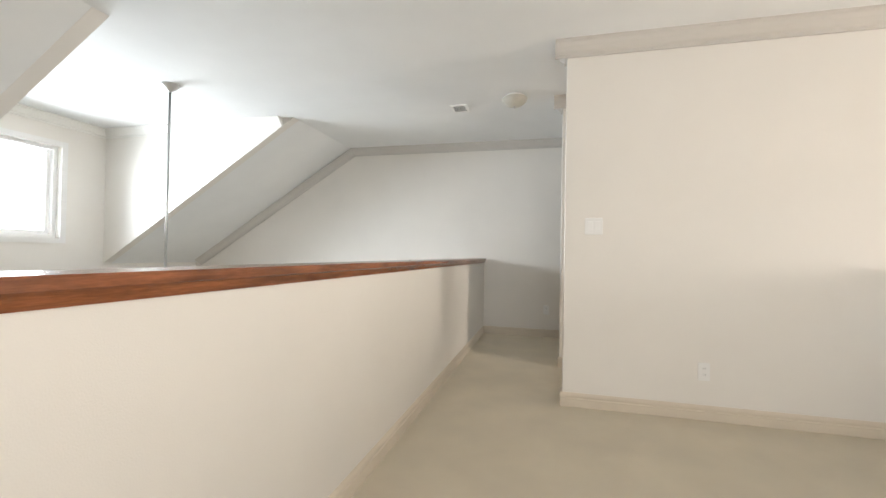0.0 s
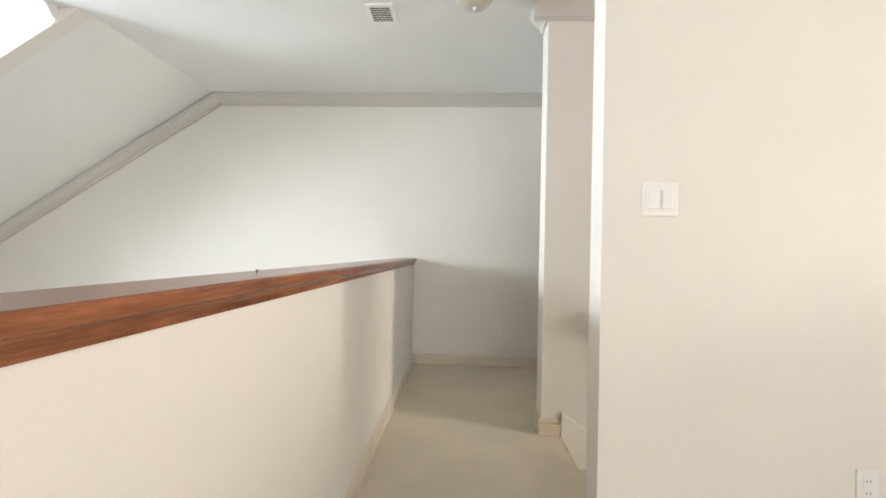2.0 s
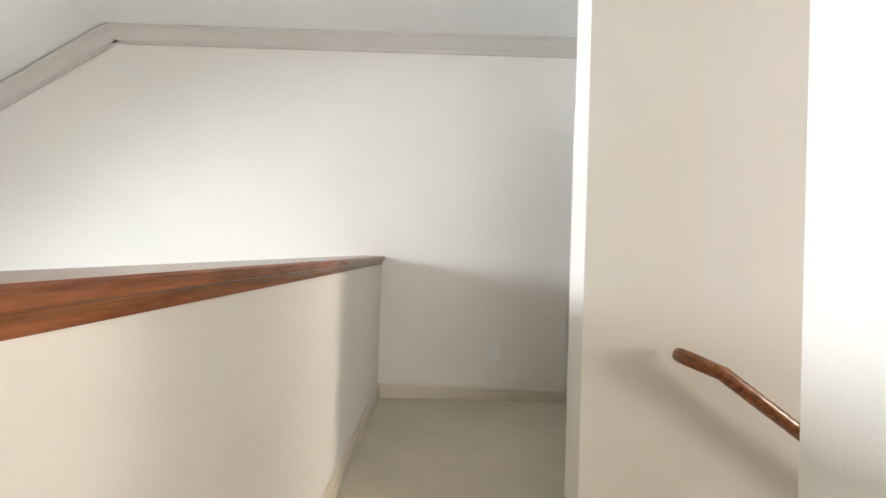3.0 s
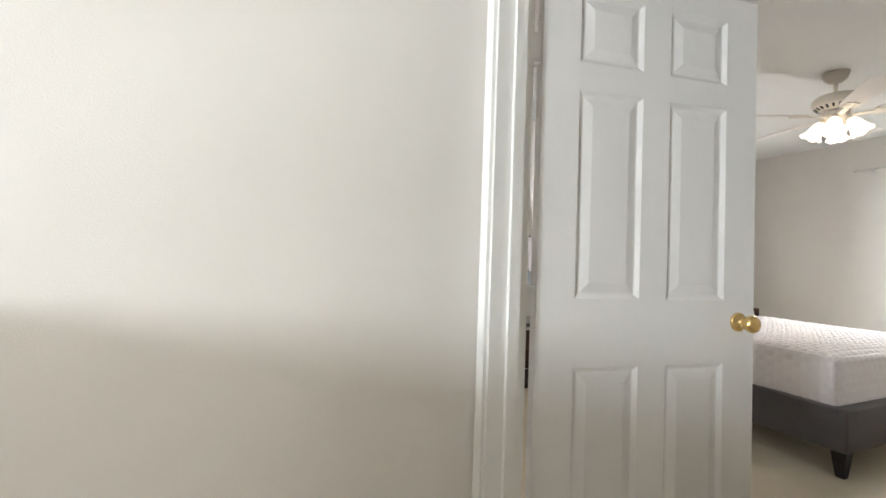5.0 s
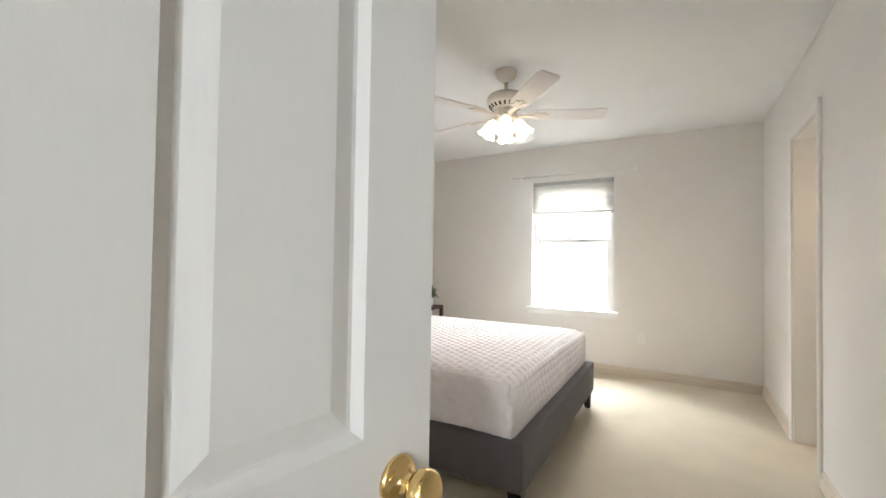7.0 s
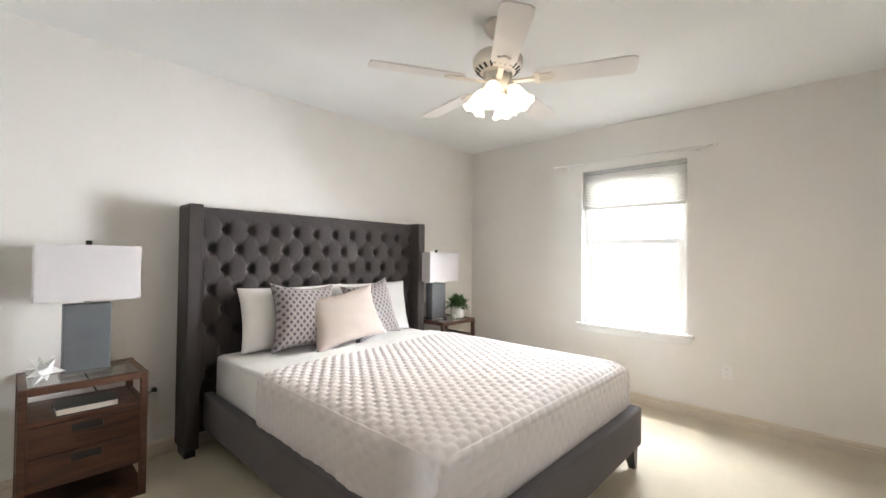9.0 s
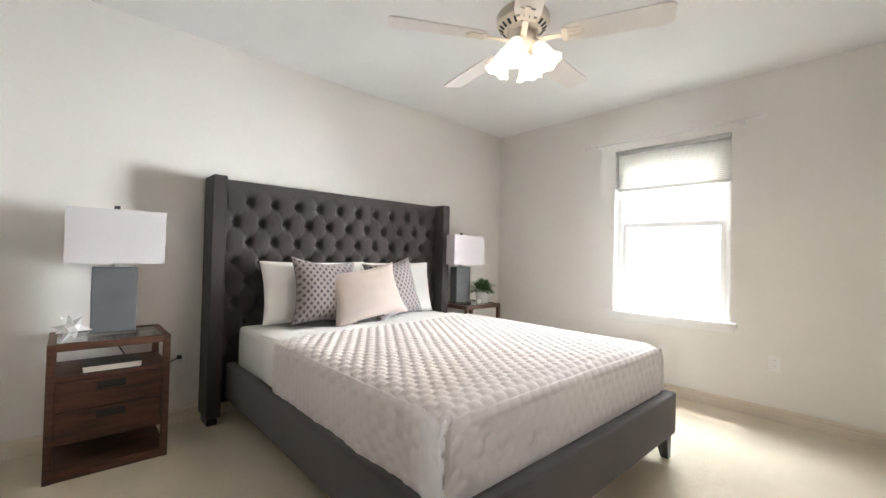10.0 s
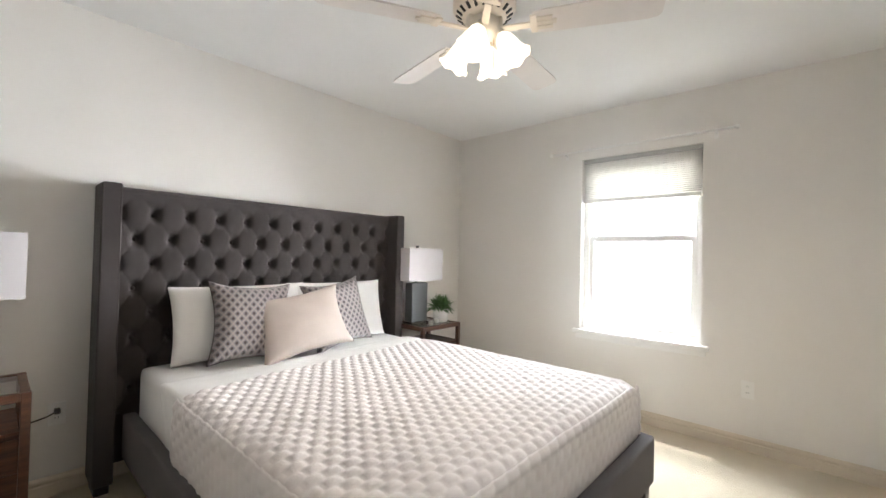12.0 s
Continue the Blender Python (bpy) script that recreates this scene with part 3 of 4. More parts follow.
def frame_x(name, label, xa, xb, ya, yb, top):
    """Jambs and casings of a doorway in a wall square to x."""
    f = thing(name, label, "door frame", (xa, (ya + yb) / 2, 0), "", "structure")
    part("jamb", box(xa - 0.002, xb + 0.002, yb - 0.018, yb, 0, top), TRIM, f)
    part("jamb", box(xa - 0.002, xb + 0.002, ya, ya + 0.018, 0, top), TRIM, f)
    part("head", box(xa - 0.002, xb + 0.002, ya, yb, top - 0.018, top), TRIM, f)
    part("stop", boxes((xa + 0.05, xa + 0.085, yb - 0.03, yb - 0.018, 0, top - 0.018), (xa + 0.05, xa + 0.085, ya + 0.018, ya + 0.03, 0, top - 0.018)), TRIM, f)
    for x, o in ((xa, -1), (xb, 1)):
        wide = 0.034 if o < 0 else 0.06
        pn = [(p, q * wide / 0.06) for p, q in CASING]
        part("casing", sweep(pn, (x, yb - 0.008, 0), (x, yb - 0.008, top + 0.05), (o, 0, 0), (0, 1, 0)), TRIM, f)
        part("casing", sweep(CASING, (x, ya + 0.008, 0), (x, ya + 0.008, top + 0.05), (o, 0, 0), (0, -1, 0)), TRIM, f)
        part("casing", sweep(CASING, (x, ya - 0.05, top - 0.008), (x, yb + wide - 0.01, top - 0.008), (o * 0.98, 0, 0), (0, 0, 1)), TRIM, f)
    return f


frame_x("trim_doorway", "cream painted door frame at the bedroom entrance", DW_X, BW_X, D_S, D_N, 2.0)
fs = thing("trim_doorway_south", "cream door casing round the second doorway", "door frame", (5.06, S_Y, 0), "", "structure")
for xx, o in ((4.76, -1), (5.36, 1)):
    part("jamb", box(min(xx, xx - o * 0.018), max(xx, xx - o * 0.018), PIER_Y - 0.002, S_Y + 0.002, 0, 2.04), TRIM, fs)
    part("casing", sweep(CASING, (xx - o * 0.006, S_Y, 0), (xx - o * 0.006, S_Y, 2.09), (0, 1, 0), (o, 0, 0)), TRIM, fs)
part("head", box(4.778, 5.342, PIER_Y - 0.002, S_Y + 0.002, 2.022, 2.04), TRIM, fs)
part("casing", sweep(CASING, (4.70, S_Y, 2.034), (5.42, S_Y, 2.034), (0, 0.98, 0), (0, 0, 1)), TRIM, fs)


# ---- electrical plates ----
def plate(name, label, category, m, gangs=1, kind="outlet"):
    """Faces -y; origin at its centre on the wall."""
    p = thing(name, label, category, (0, 0, 0))
    w = 0.035 + 0.023 * (gangs - 1) * 1.0
    part("cover", box(-w, w, -0.006, 0, -0.0575, 0.0575, 0.003), WHITE, p)
    for g in range(gangs):
        cx = (g - (gangs - 1) / 2) * 0.046
        if kind == "switch":
            bm = box(cx - 0.0165, cx + 0.0165, -0.010, -0.006, -0.033, 0.033, 0.002)
            for v in bm.verts:
                if v.co.z < 0 and v.co.y < -0.007:
                    v.co.y -= 0.004
            part("rocker", bm, WHITE, p)
        else:
            for dz in (-0.02, 0.02):
                rc = part("socket", box(cx - 0.016, cx + 0.016, -0.0085, -0.006, dz - 0.014, dz + 0.014, 0.003), WHITE, p)
                for dx in (-0.006, 0.006):
                    part("slot", box(cx + dx - 0.001, cx + dx + 0.001, -0.0089, -0.0084, dz - 0.002, dz + 0.006), BLACK, rc)
    p.matrix_basis = m
    return p


plate("light_switch", "white double rocker light switch on the partition", "light switch", pose(1.115, RW_Y, 1.25), 2, "switch")
plate("wall_outlet", "white duplex outlet low on the loft partition", "outlet", pose(1.80, RW_Y, 0.31))
plate("wall_outlet", "white jack plate low on the partition's far end", "outlet", pose(2.79, RW_Y, 0.33))
plate("wall_outlet", "white duplex outlet low on the hall end wall", "outlet", pose(0.81, END_Y, 0.345))
plate("wall_outlet", "white outlet below the bedroom window wall", "outlet", pose(E_X, -0.10, 0.40, 0, 0, -90))
plate("wall_outlet", "white outlet with a plug beside the nightstand", "outlet", pose(3.31, N_Y, 0.40))
pg = thing("power_plug", "black plug and cord in the wall outlet", "plug", (3.31, N_Y - 0.012, 0.42))
part("plug", box(3.298, 3.322, N_Y - 0.045, N_Y - 0.009, 0.408, 0.432, 0.005), BLACK, pg)
part("cord", tube([(3.30, N_Y - 0.045, 0.42), (3.27, N_Y - 0.06, 0.41), (3.18, N_Y - 0.03, 0.38), (3.05, N_Y - 0.02, 0.45), (2.96, N_Y - 0.02, 0.62)], 0.004, 8), BLACK, pg)

# ---- loft ceiling things ----
v = thing("ceiling_vent", "white slatted air vent in the loft ceiling", "vent", (-0.08, -1.31, LOFT_Z))
vb = (-0.165, 0.0, -1.42, -1.215)
part("frame", boxes((vb[0], vb[1], vb[2], vb[2] + 0.02, LOFT_Z - 0.01, LOFT_Z), (vb[0], vb[1], vb[3] - 0.02, vb[3], LOFT_Z - 0.01, LOFT_Z), (vb[0], vb[0] + 0.02, vb[2] + 0.02, vb[3] - 0.02, LOFT_Z - 0.01, LOFT_Z), (vb[1] - 0.02, vb[1], vb[2] + 0.02, vb[3] - 0.02, LOFT_Z - 0.01, LOFT_Z)), WHITE, v)
# black sheet standing in for the shade of the duct behind the slats
part("duct_shade", boxes((vb[0] + 0.02, vb[1] - 0.02, vb[2] + 0.02, vb[3] - 0.02, LOFT_Z - 0.003, LOFT_Z - 0.001)), BLACK, v)
for k in range(8):
    y = vb[2] + 0.03 + k * 0.0195
    part("slat", sweep([(0, 0), (0.006, 0), (0.006, -0.0015), (0, -0.0015)], (vb[0] + 0.02, y, LOFT_Z - 0.004), (vb[1] - 0.02, y, LOFT_Z - 0.004), (0, 1, 0)), WHITE, v)
lc = (0.49, -1.54, LOFT_Z)
cl = thing("ceiling_light", "unlit frosted glass flush ceiling light", "ceiling light", lc)
part("pan", lathe([(0.085, 0), (0.09, -0.012), (0.075, -0.022), (0.05, -0.024)], lc), TRIM, cl, "", True)
part("bowl", lathe([(0.06, -0.022), (0.114, -0.024), (0.118, -0.032), (0.108, -0.058), (0.08, -0.085), (0.042, -0.1), (0.012, -0.104)], lc, 36), GLOBE, cl, "ribbed frosted glass bowl", True)
part("finial", lathe([(0.018, -0.099), (0.014, -0.107), (0.007, -0.112), (0.008, -0.12), (0.001, -0.124)], lc, 16), STEEL, cl, "", True)
ch = (-2.56, -2.42, LOFT_Z)
pc = thing("chandelier_stem", "grey metal chandelier stem hanging over the foyer", "chandelier", ch)
part("canopy", lathe([(0.075, 0), (0.075, -0.006), (0.055, -0.035), (0.02, -0.06), (0.01, -0.075)], ch), STEEL, pc, "", True)
part("stem", lathe([(0.011, -0.07), (0.011, -2.2)], ch, 14), STEEL, pc, "", True)
part("body", lathe([(0.012, -2.2), (0.06, -2.25), (0.03, -2.4), (0.08, -2.55), (0.02, -2.7)], ch, 20), STEEL, pc, "", True)
nail = thing("cap_screw", "small dark screw standing on the wood cap", "screw", (-0.1, -2.765, 0.992))
part("head", lathe([(0.002, 0), (0.002, 0.003), (0.004, 0.0035), (0.0035, 0.006), (0.001, 0.007)], (-0.1, -2.765, 0.992), 12), BLACK, nail)

# ---- bed ----
BX0, BX1, BY0 = 3.555, 5.315, 0.165
HX0, HX1, HY0 = 3.425, 5.445, 2.19


def grid(nu, nv, fn):
    """A sheet of nu by nv cells; fn(u, v) gives the place for 0..1."""
    vs = [tuple(fn(i / nu, j / nv)) for j in range(nv + 1) for i in range(nu + 1)]
    fs = [(j * (nu + 1) + i, j * (nu + 1) + i + 1, (j + 1) * (nu + 1) + i + 1, (j + 1) * (nu + 1) + i) for j in range(nv) for i in range(nu)]
    me = bpy.data.meshes.new("sheet")
    me.from_pydata(vs, [], fs)
    bm = bmesh.new()
    bm.from_mesh(me)
    bpy.data.meshes.remove(me)
    return bm


bed = thing("bed", "dark grey upholstered bed with a tufted wingback headboard", "bed", ((BX0 + BX1) / 2, 1.2, 0))
part("side_rail", box(BX0, BX0 + 0.06, BY0 + 0.03, HY0 + 0.1, 0.135, 0.365, 0.014, 3), RAILF, bed)
part("side_rail", box(BX1 - 0.06, BX1, BY0 + 0.03, HY0 + 0.1, 0.135, 0.365, 0.014, 3), RAILF, bed)
part("foot_rail", box(BX0 + 0.002, BX1 - 0.002, BY0, BY0 + 0.065, 0.135, 0.365, 0.016, 3), RAILF, bed)
part("slat_base", box(BX0 + 0.06, BX1 - 0.06, BY0 + 0.065, HY0 + 0.1, 0.24, 0.29), BLACK, bed)
for lx, ly, s in ((BX0 + 0.03, BY0 + 0.03, -1), (BX1 - 0.1, BY0 + 0.03, 1)):
    bm = box(lx, lx + 0.07, ly - 0.015, ly + 0.055, 0, 0.134, 0.004)
    for vv in bm.verts:
        if vv.co.z < 0.06:
            vv.co.x = lx + 0.035 + s * 0.022 + (vv.co.x - lx - 0.035) * 0.55
            vv.co.y = ly + 0.01 + (vv.co.y - ly - 0.02) * 0.55
    part("leg", bm, BLACK, bed, "tapered black wooden leg")
# headboard
part("headboard_back", box(HX0 + 0.07, HX1 - 0.07, N_Y - 0.036, N_Y - 0.012, 0.08, 1.55, 0.01), CHAR, bed)
for xa, xb in ((HX0, HX0 + 0.085), (HX1 - 0.085, HX1)):
    wg = part("wing", box(xa, xb, HY0, N_Y - 0.01, 0.05, 1.572, 0.014, 3), CHAR, bed)
    part("piping", tube([(xa + 0.008, HY0 + 0.004, 0.06), (xa + 0.008, HY0 + 0.004, 1.56)], 0.005, 8), CHAR, wg)
    part("piping", tube([(xb - 0.008, HY0 + 0.004, 0.06), (xb - 0.008, HY0 + 0.004, 1.56)], 0.005, 8), CHAR, wg)
    part("leg", box(xa + 0.012, xb - 0.012, HY0 + 0.03, N_Y - 0.04, 0, 0.05, 0.004), BLACK, bed)
TX0, TX1, TZ0, TZ1 = HX0 + 0.086, HX1 - 0.086, 0.36, 1.555
PX, PZ = 0.1685, 0.135


def tuft_depth(x, z):
    """Diamond tufting: deep at the buttons, creased along the lines between them."""
    u, w = (x - TX0 - 0.082 - 0.5 * PX) / PX, (1.428 - z) / (2 * PZ)
    a, b = u + w, u - w
    da, db = abs(a - round(a)), abs(b - round(b))
    crease = math.exp(-((min(da, db) / 0.07) ** 2))
    button = math.exp(-((da * da + db * db) / 0.034))
    swell = (da * db) ** 0.5 * 2
    fade = min(1, max(0, (1.53 - z) / 0.05))
    return 0.034 * fade * (min(1, swell) * 0.30 - crease * 0.05 - button * 1.6) + (1 - fade) * 0.008


tuft = grid(300, 200, lambda p, q: (TX0 + (TX1 - TX0) * p, N_Y - 0.10 - tuft_depth(TX0 + (TX1 - TX0) * p, TZ0 + (TZ1 - TZ0) * q), TZ0 + (TZ1 - TZ0) * q))
tp = part("tufted_panel", tuft, CHAR, bed, "diamond button-tufted dark grey panel", True)
part("panel_top", box(TX0, TX1, N_Y - 0.112, N_Y - 0.061, 1.54, 1.566, 0.010, 3), CHAR, bed)
for r in range(8):
    z = 1.428 - r * PZ
    off = 0.082 + (0 if r % 2 else 0.5 * PX)
    for c in range(11):
        x = TX0 + off + c * PX
        if x < TX1 - 0.03:
            bt = lathe([(0.012, 0), (0.011, 0.004), (0.006, 0.007), (0.001, 0.008)], (0, 0, 0), 10)
            bmesh.ops.transform(bt, matrix=Matrix.Translation((x, N_Y - 0.052, z)) @ Matrix.Rotation(math.pi / 2, 4, "X"), verts=bt.verts[:])
            part("button", bt, CHAR, tp, "", True)

MX0, MX1, MZ = BX0 + 0.065, BX1 - 0.065, 0.60
mt = box(MX0, MX1, BY0 + 0.10, N_Y - 0.13, 0.292, MZ, 0.045, 4)
mattress = tagged(part("mattress", mt, SHEET, None, "", True), "thick mattress in a white fitted sheet on the bed", "mattress")

# quilt: over the top, down both sides and the foot
QN = 1.66


def quilt_place(p, q):
    """p runs across with the drops at both sides, q from the foot's hem to the upper hem."""
    drop = 0.275
    wide, long_ = MX1 - MX0 + 0.03, QN - (BY0 + 0.07)
    s = p * (wide + 2 * drop) - drop
    t = q * (long_ + drop) - drop
    x, y, z = MX0 - 0.015 + min(max(s, 0), wide), BY0 + 0.085 + max(t, 0), MZ + 0.022
    # the upper hem lies a little askew
    y -= 0.13 * (1 - min(max(s, 0), wide) / wide) * max(t, 0) / long_
    ox = oy = 0.0
    rr = 0.085
    ds = max(-s, s - wide, 0)
    dt = max(-t, 0)
    ox = (-1 if s < 0 else 1) * min(ds, 0.03) * 0.5 if ds else 0
    oy = -min(dt, 0.03) * 0.5 if dt else 0
    z -= max(ds, dt)
    edge = min(s, wide - s) if ds == 0 else 0
    if ds == 0 and edge < rr:
        z -= (rr - (rr * rr - (rr - edge) ** 2) ** 0.5) * 0.6
    if dt == 0 and t < rr:
        z -= (rr - (rr * rr - (rr - t) ** 2) ** 0.5) * 0.6
    # soft puffed honeycomb
    puff = abs(math.sin(math.pi * s / 0.064 + (math.pi / 2 if int(math.floor(t / 0.05)) % 2 else 0))) * abs(math.sin(math.pi * t / 0.05))
    puff = puff ** 0.6 * 0.0135
    wob = noise.noise(Vector((s * 3.1, t * 3.1, 1.7))) * 0.006 + noise.noise(Vector((s * 9, t * 9, 4.2))) * 0.003
    if ds == 0 and dt == 0:
        return (x + ox, y + oy, z + puff + wob)
    if ds >= dt:
        wave = 0.004 * math.sin(t * 14 + 1.2) * min(1, ds / 0.1)
        return (x + ox + (-1 if s < 0 else 1) * (puff * 0.4 + wob + wave), y + oy, z)
    wave = 0.004 * math.sin(s * 11) * min(1, dt / 0.1)
    return (x + ox, y + oy - puff * 0.5 - wob - wave, z)


qb = grid(300, 240, quilt_place)
quilt = part("quilt", qb, QUILT, None, "", True)
sol = quilt.modifiers.new("thick", "SOLIDIFY")
sol.thickness, sol.offset = 0.008, -1
tagged(quilt, "pale mauve honeycomb quilt spread over the bed", "quilt")


def sheet_place(p, q):
    """The white top sheet: across the bed and down both sides above the quilt."""
    drop, wide = 0.27, MX1 - MX0 + 0.016
    a = p * (wide + 2 * drop) - drop
    down = max(-a, a - wide, 0)
    out = -1 if a < 0 else 1
    ripple = noise.noise(Vector((p * 9, q * 4, 2)))
    y = 1.50 + 0.09 * p + 0.34 * q * (1 - 0.35 * min(1, down / 0.2))
    lift = 0.010 * math.sin(math.pi * min(1, q * 3) / 2) * (1 - q)
    x = MX0 - 0.008 + min(max(a, 0), wide)
    if down:
        return (x + out * (0.004 + 0.005 * ripple), y, MZ + 0.008 - down)
    return (x, y, MZ + 0.008 + lift + 0.004 * ripple)


fold = grid(150, 30, sheet_place)
fs_ = part("folded_sheet", fold, SHEET, None, "", True)
s2 = fs_.modifiers.new("thick", "SOLIDIFY")
s2.thickness = 0.006
tagged(fs_, "white top sheet folded back above the quilt", "sheet")


def cushion(name, label, category, w, h, thick, m, material, pinch=0.10, piping=None, group="", ribs=False):
    """A stuffed pillow, standing: x across, z up, y thick; corners drawn out."""
    bm = bmesh.new()
    nn = 28
    faces = []
    for sgn in (-1, 1):
        g = []
        for j in range(nn + 1):
            row = []
            for i in range(nn + 1):
                a, b = i / nn * 2 - 1, j / nn * 2 - 1
                body = ((1 - a * a) * (1 - b * b)) ** 0.42
                pull_x, pull_z = 1 - pinch * (1 - b * b) * abs(a) ** 1.5, 1 - pinch * (1 - a * a) * abs(b) ** 1.5
                y = sgn * (thick / 2 * body + 0.004)
                y += 0.006 * noise.noise(Vector((a * 2.3 + w * 7, b * 2.3, sgn * 2.0))) * body
                row.append(bm.verts.new((a * w / 2 * pull_x, y, (b + 1) * h / 2 * 1.0 - (1 - pull_z) * b * h / 2)))
            g.append(row)
        for j in range(nn):
            for i in range(nn):
                bm.faces.new((g[j][i], g[j][i + 1], g[j + 1][i + 1], g[j + 1][i]))
        faces.append(g)
    border = lambda g: [g[0][i] for i in range(nn)] + [g[j][nn] for j in range(nn)] + [g[nn][i] for i in range(nn, 0, -1)] + [g[j][0] for j in range(nn, 0, -1)]
    A, B = border(faces[0]), border(faces[1])
    for k in range(len(A)):
        bm.faces.new((A[k], A[(k + 1) % len(A)], B[(k + 1) % len(B)], B[k]))
    bmesh.ops.recalc_face_normals(bm, faces=bm.faces[:])
    ob = thing(name, label, category, (0, 0, 0), group)
    seam = [tuple((A[k].co + B[k].co) / 2) for k in range(0, len(A))]
    part("cover", bm, material, ob, "", True)
    if piping:
        part("piping", tube(seam + seam[:1], 0.004, 6), piping, ob)
    ob.matrix_basis = m
    return ob


cushion("pillow", "plump white pillow against the headboard", "pillow", 0.80, 0.43, 0.15, pose(4.12, 2.115, 0.612, -12, 0, 0), SHEET, 0.05, None, "white pillows on the bed")
cushion("pillow", "plump white pillow behind the patterned cushions", "pillow", 0.78, 0.43, 0.15, pose(4.79, 2.115, 0.612, -12, 0, 0), SHEET, 0.05, None, "white pillows on the bed")
cushion("cushion", "grey satin lattice cushion leaning on white pillow", "cushion", 0.46, 0.46, 0.19, pose(4.07, 1.93, 0.612, -17, 4, -4), LATTICE, 0.16, RAILF, "lattice cushions on the bed")
cushion("cushion", "dark lattice cushion at the far side of bed", "cushion", 0.46, 0.46, 0.19, pose(4.70, 1.93, 0.612, -17, -7, 4), LATTICE, 0.16, RAILF, "lattice cushions on the bed")
cushion("cushion", "beige ribbed lumbar cushion in front", "cushion", 0.56, 0.40, 0.17, pose(4.37, 1.80, 0.634, -24, -9, -7), TAN, 0.14, None)


# ---- nightstands ----
def nightstand(label, at, w, d, h):
    """Origin at the floor, middle of its front edge; depth runs to +y."""
    ns = thing("nightstand", label, "nightstand", (0, 0, 0), "nightstands beside the bed")
    t = 0.032
    for x in (-w / 2, w / 2 - t):
        for y in (0, d - t):
            part("post", box(x, x + t, y, y + t, 0, h, 0.003), WALNUT, ns)
    for z in (h - 0.036,):
        part("top_rail", box(-w / 2 + t, w / 2 - t, 0.001, t, z, h - 0.001, 0.003), WALNUT, ns)
        part("top_rail", box(-w / 2 + t, w / 2 - t, d - t, d - 0.001, z, h - 0.001, 0.003), WALNUT, ns)
        part("top_rail", box(-w / 2 + 0.001, -w / 2 + t, t, d - t, z, h - 0.001, 0.003), WALNUT, ns)
        part("top_rail", box(w / 2 - t, w / 2 - 0.001, t, d - t, z, h - 0.001, 0.003), WALNUT, ns)
    part("glass_top", box(-w / 2 + t - 0.004, w / 2 - t + 0.004, t - 0.004, d - t + 0.004, h - 0.012, h - 0.004), GLASS, ns, "clear inset glass top")
    part("cabinet", boxes((-w / 2 + t, w / 2 - t, 0.02, d - 0.006, 0.462, 0.482), (-w / 2 + t, w / 2 - t, 0.02, d - 0.006, 0.165, 0.185), (-w / 2 + 0.004, -w / 2 + 0.018, t, d - t, 0.165, 0.482), (w / 2 - 0.018, w / 2 - 0.004, t, d - t, 0.165, 0.482), (-w / 2 + t, w / 2 - t, d - 0.02, d - 0.006, 0.185, 0.462)), WALNUT, ns)
    for za, zb in ((0.19, 0.318), (0.324, 0.458)):
        dr = part("drawer", boxes((-w / 2 + t + 0.002, -0.058, 0.004, 0.022, za, zb), (0.058, w / 2 - t - 0.002, 0.004, 0.022, za, zb), (-0.058, 0.058, 0.004, 0.022, za, zb - 0.052), (-0.058, 0.058, 0.004, 0.022, zb - 0.014, zb)), WALNUT, ns)
        part("pull_slot", box(-0.058, 0.058, 0.013, 0.021, zb - 0.052, zb - 0.014), BLACK, dr, "recessed black finger pull")
    part("shelf", box(-w / 2 + 0.004, w / 2 - 0.004, 0.004, d - 0.004, 0.0, 0.045, 0.003), WALNUT, ns)
    ns.matrix_basis = at
    return ns


NS_W, NS_D, NS_H = 0.48, 0.40, 0.642
NSX, NSY = 2.955, 1.965
one = nightstand("walnut nightstand with two drawers and glass top", pose(NSX, NSY, 0), NS_W, NS_D, NS_H)
two = copy_thing(one, pose(5.70, 1.955, 0))
two["label"] = "walnut nightstand with glass top between bed and window"


def table_lamp(label, x, y, z):
    l = thing("table_lamp", label, "lamp", (0, 0, 0), "bedside lamps")
    part("foot", box(-0.105, 0.105, -0.055, 0.055, 0, 0.012, 0.002), GLASS, l, "clear acrylic foot")
    part("base", box(-0.095, 0.095, -0.045, 0.045, 0.012, 0.352, 0.006), SLATE, l, "slate grey block base")
    part("neck", lathe([(0.012, 0.352), (0.012, 0.40), (0.006, 0.41), (0.004, 0.66)], (0, 0, 0), 12), STEEL, l)
    w, d, za, zb = 0.205, 0.12, 0.375, 0.655
    bm = bmesh.new()
    t = 0.004
    loops = [[bm.verts.new((sx * (w - q), sy * (d - q), z)) for sx, sy in ((-1, -1), (1, -1), (1, 1), (-1, 1))] for q, z in ((0, za), (0, zb), (t, zb), (t, za))]
    for a, b in zip(loops, loops[1:] + loops[:1]):
        for k in range(4):
            bm.faces.new((a[k], a[(k + 1) % 4], b[(k + 1) % 4], b[k]))
    bmesh.ops.recalc_face_normals(bm, faces=bm.faces[:])
    sh = part("shade", bm, SHADE, l, "rectangular pale linen shade")
    part("spider", boxes((-w + t, w - t, -0.003, 0.003, zb - 0.012, zb - 0.006)), STEEL, sh)
    part("finial", box(-0.013, 0.013, -0.008, 0.008, 0.658, 0.682, 0.003), BLACK, l)
    l.matrix_basis = pose(x, y, z)
    return l


lm = table_lamp("slate block table lamp with pale rectangular shade", 2.965, 2.185, NS_H)
copy_thing(lm, pose(5.615, 2.20, NS_H))

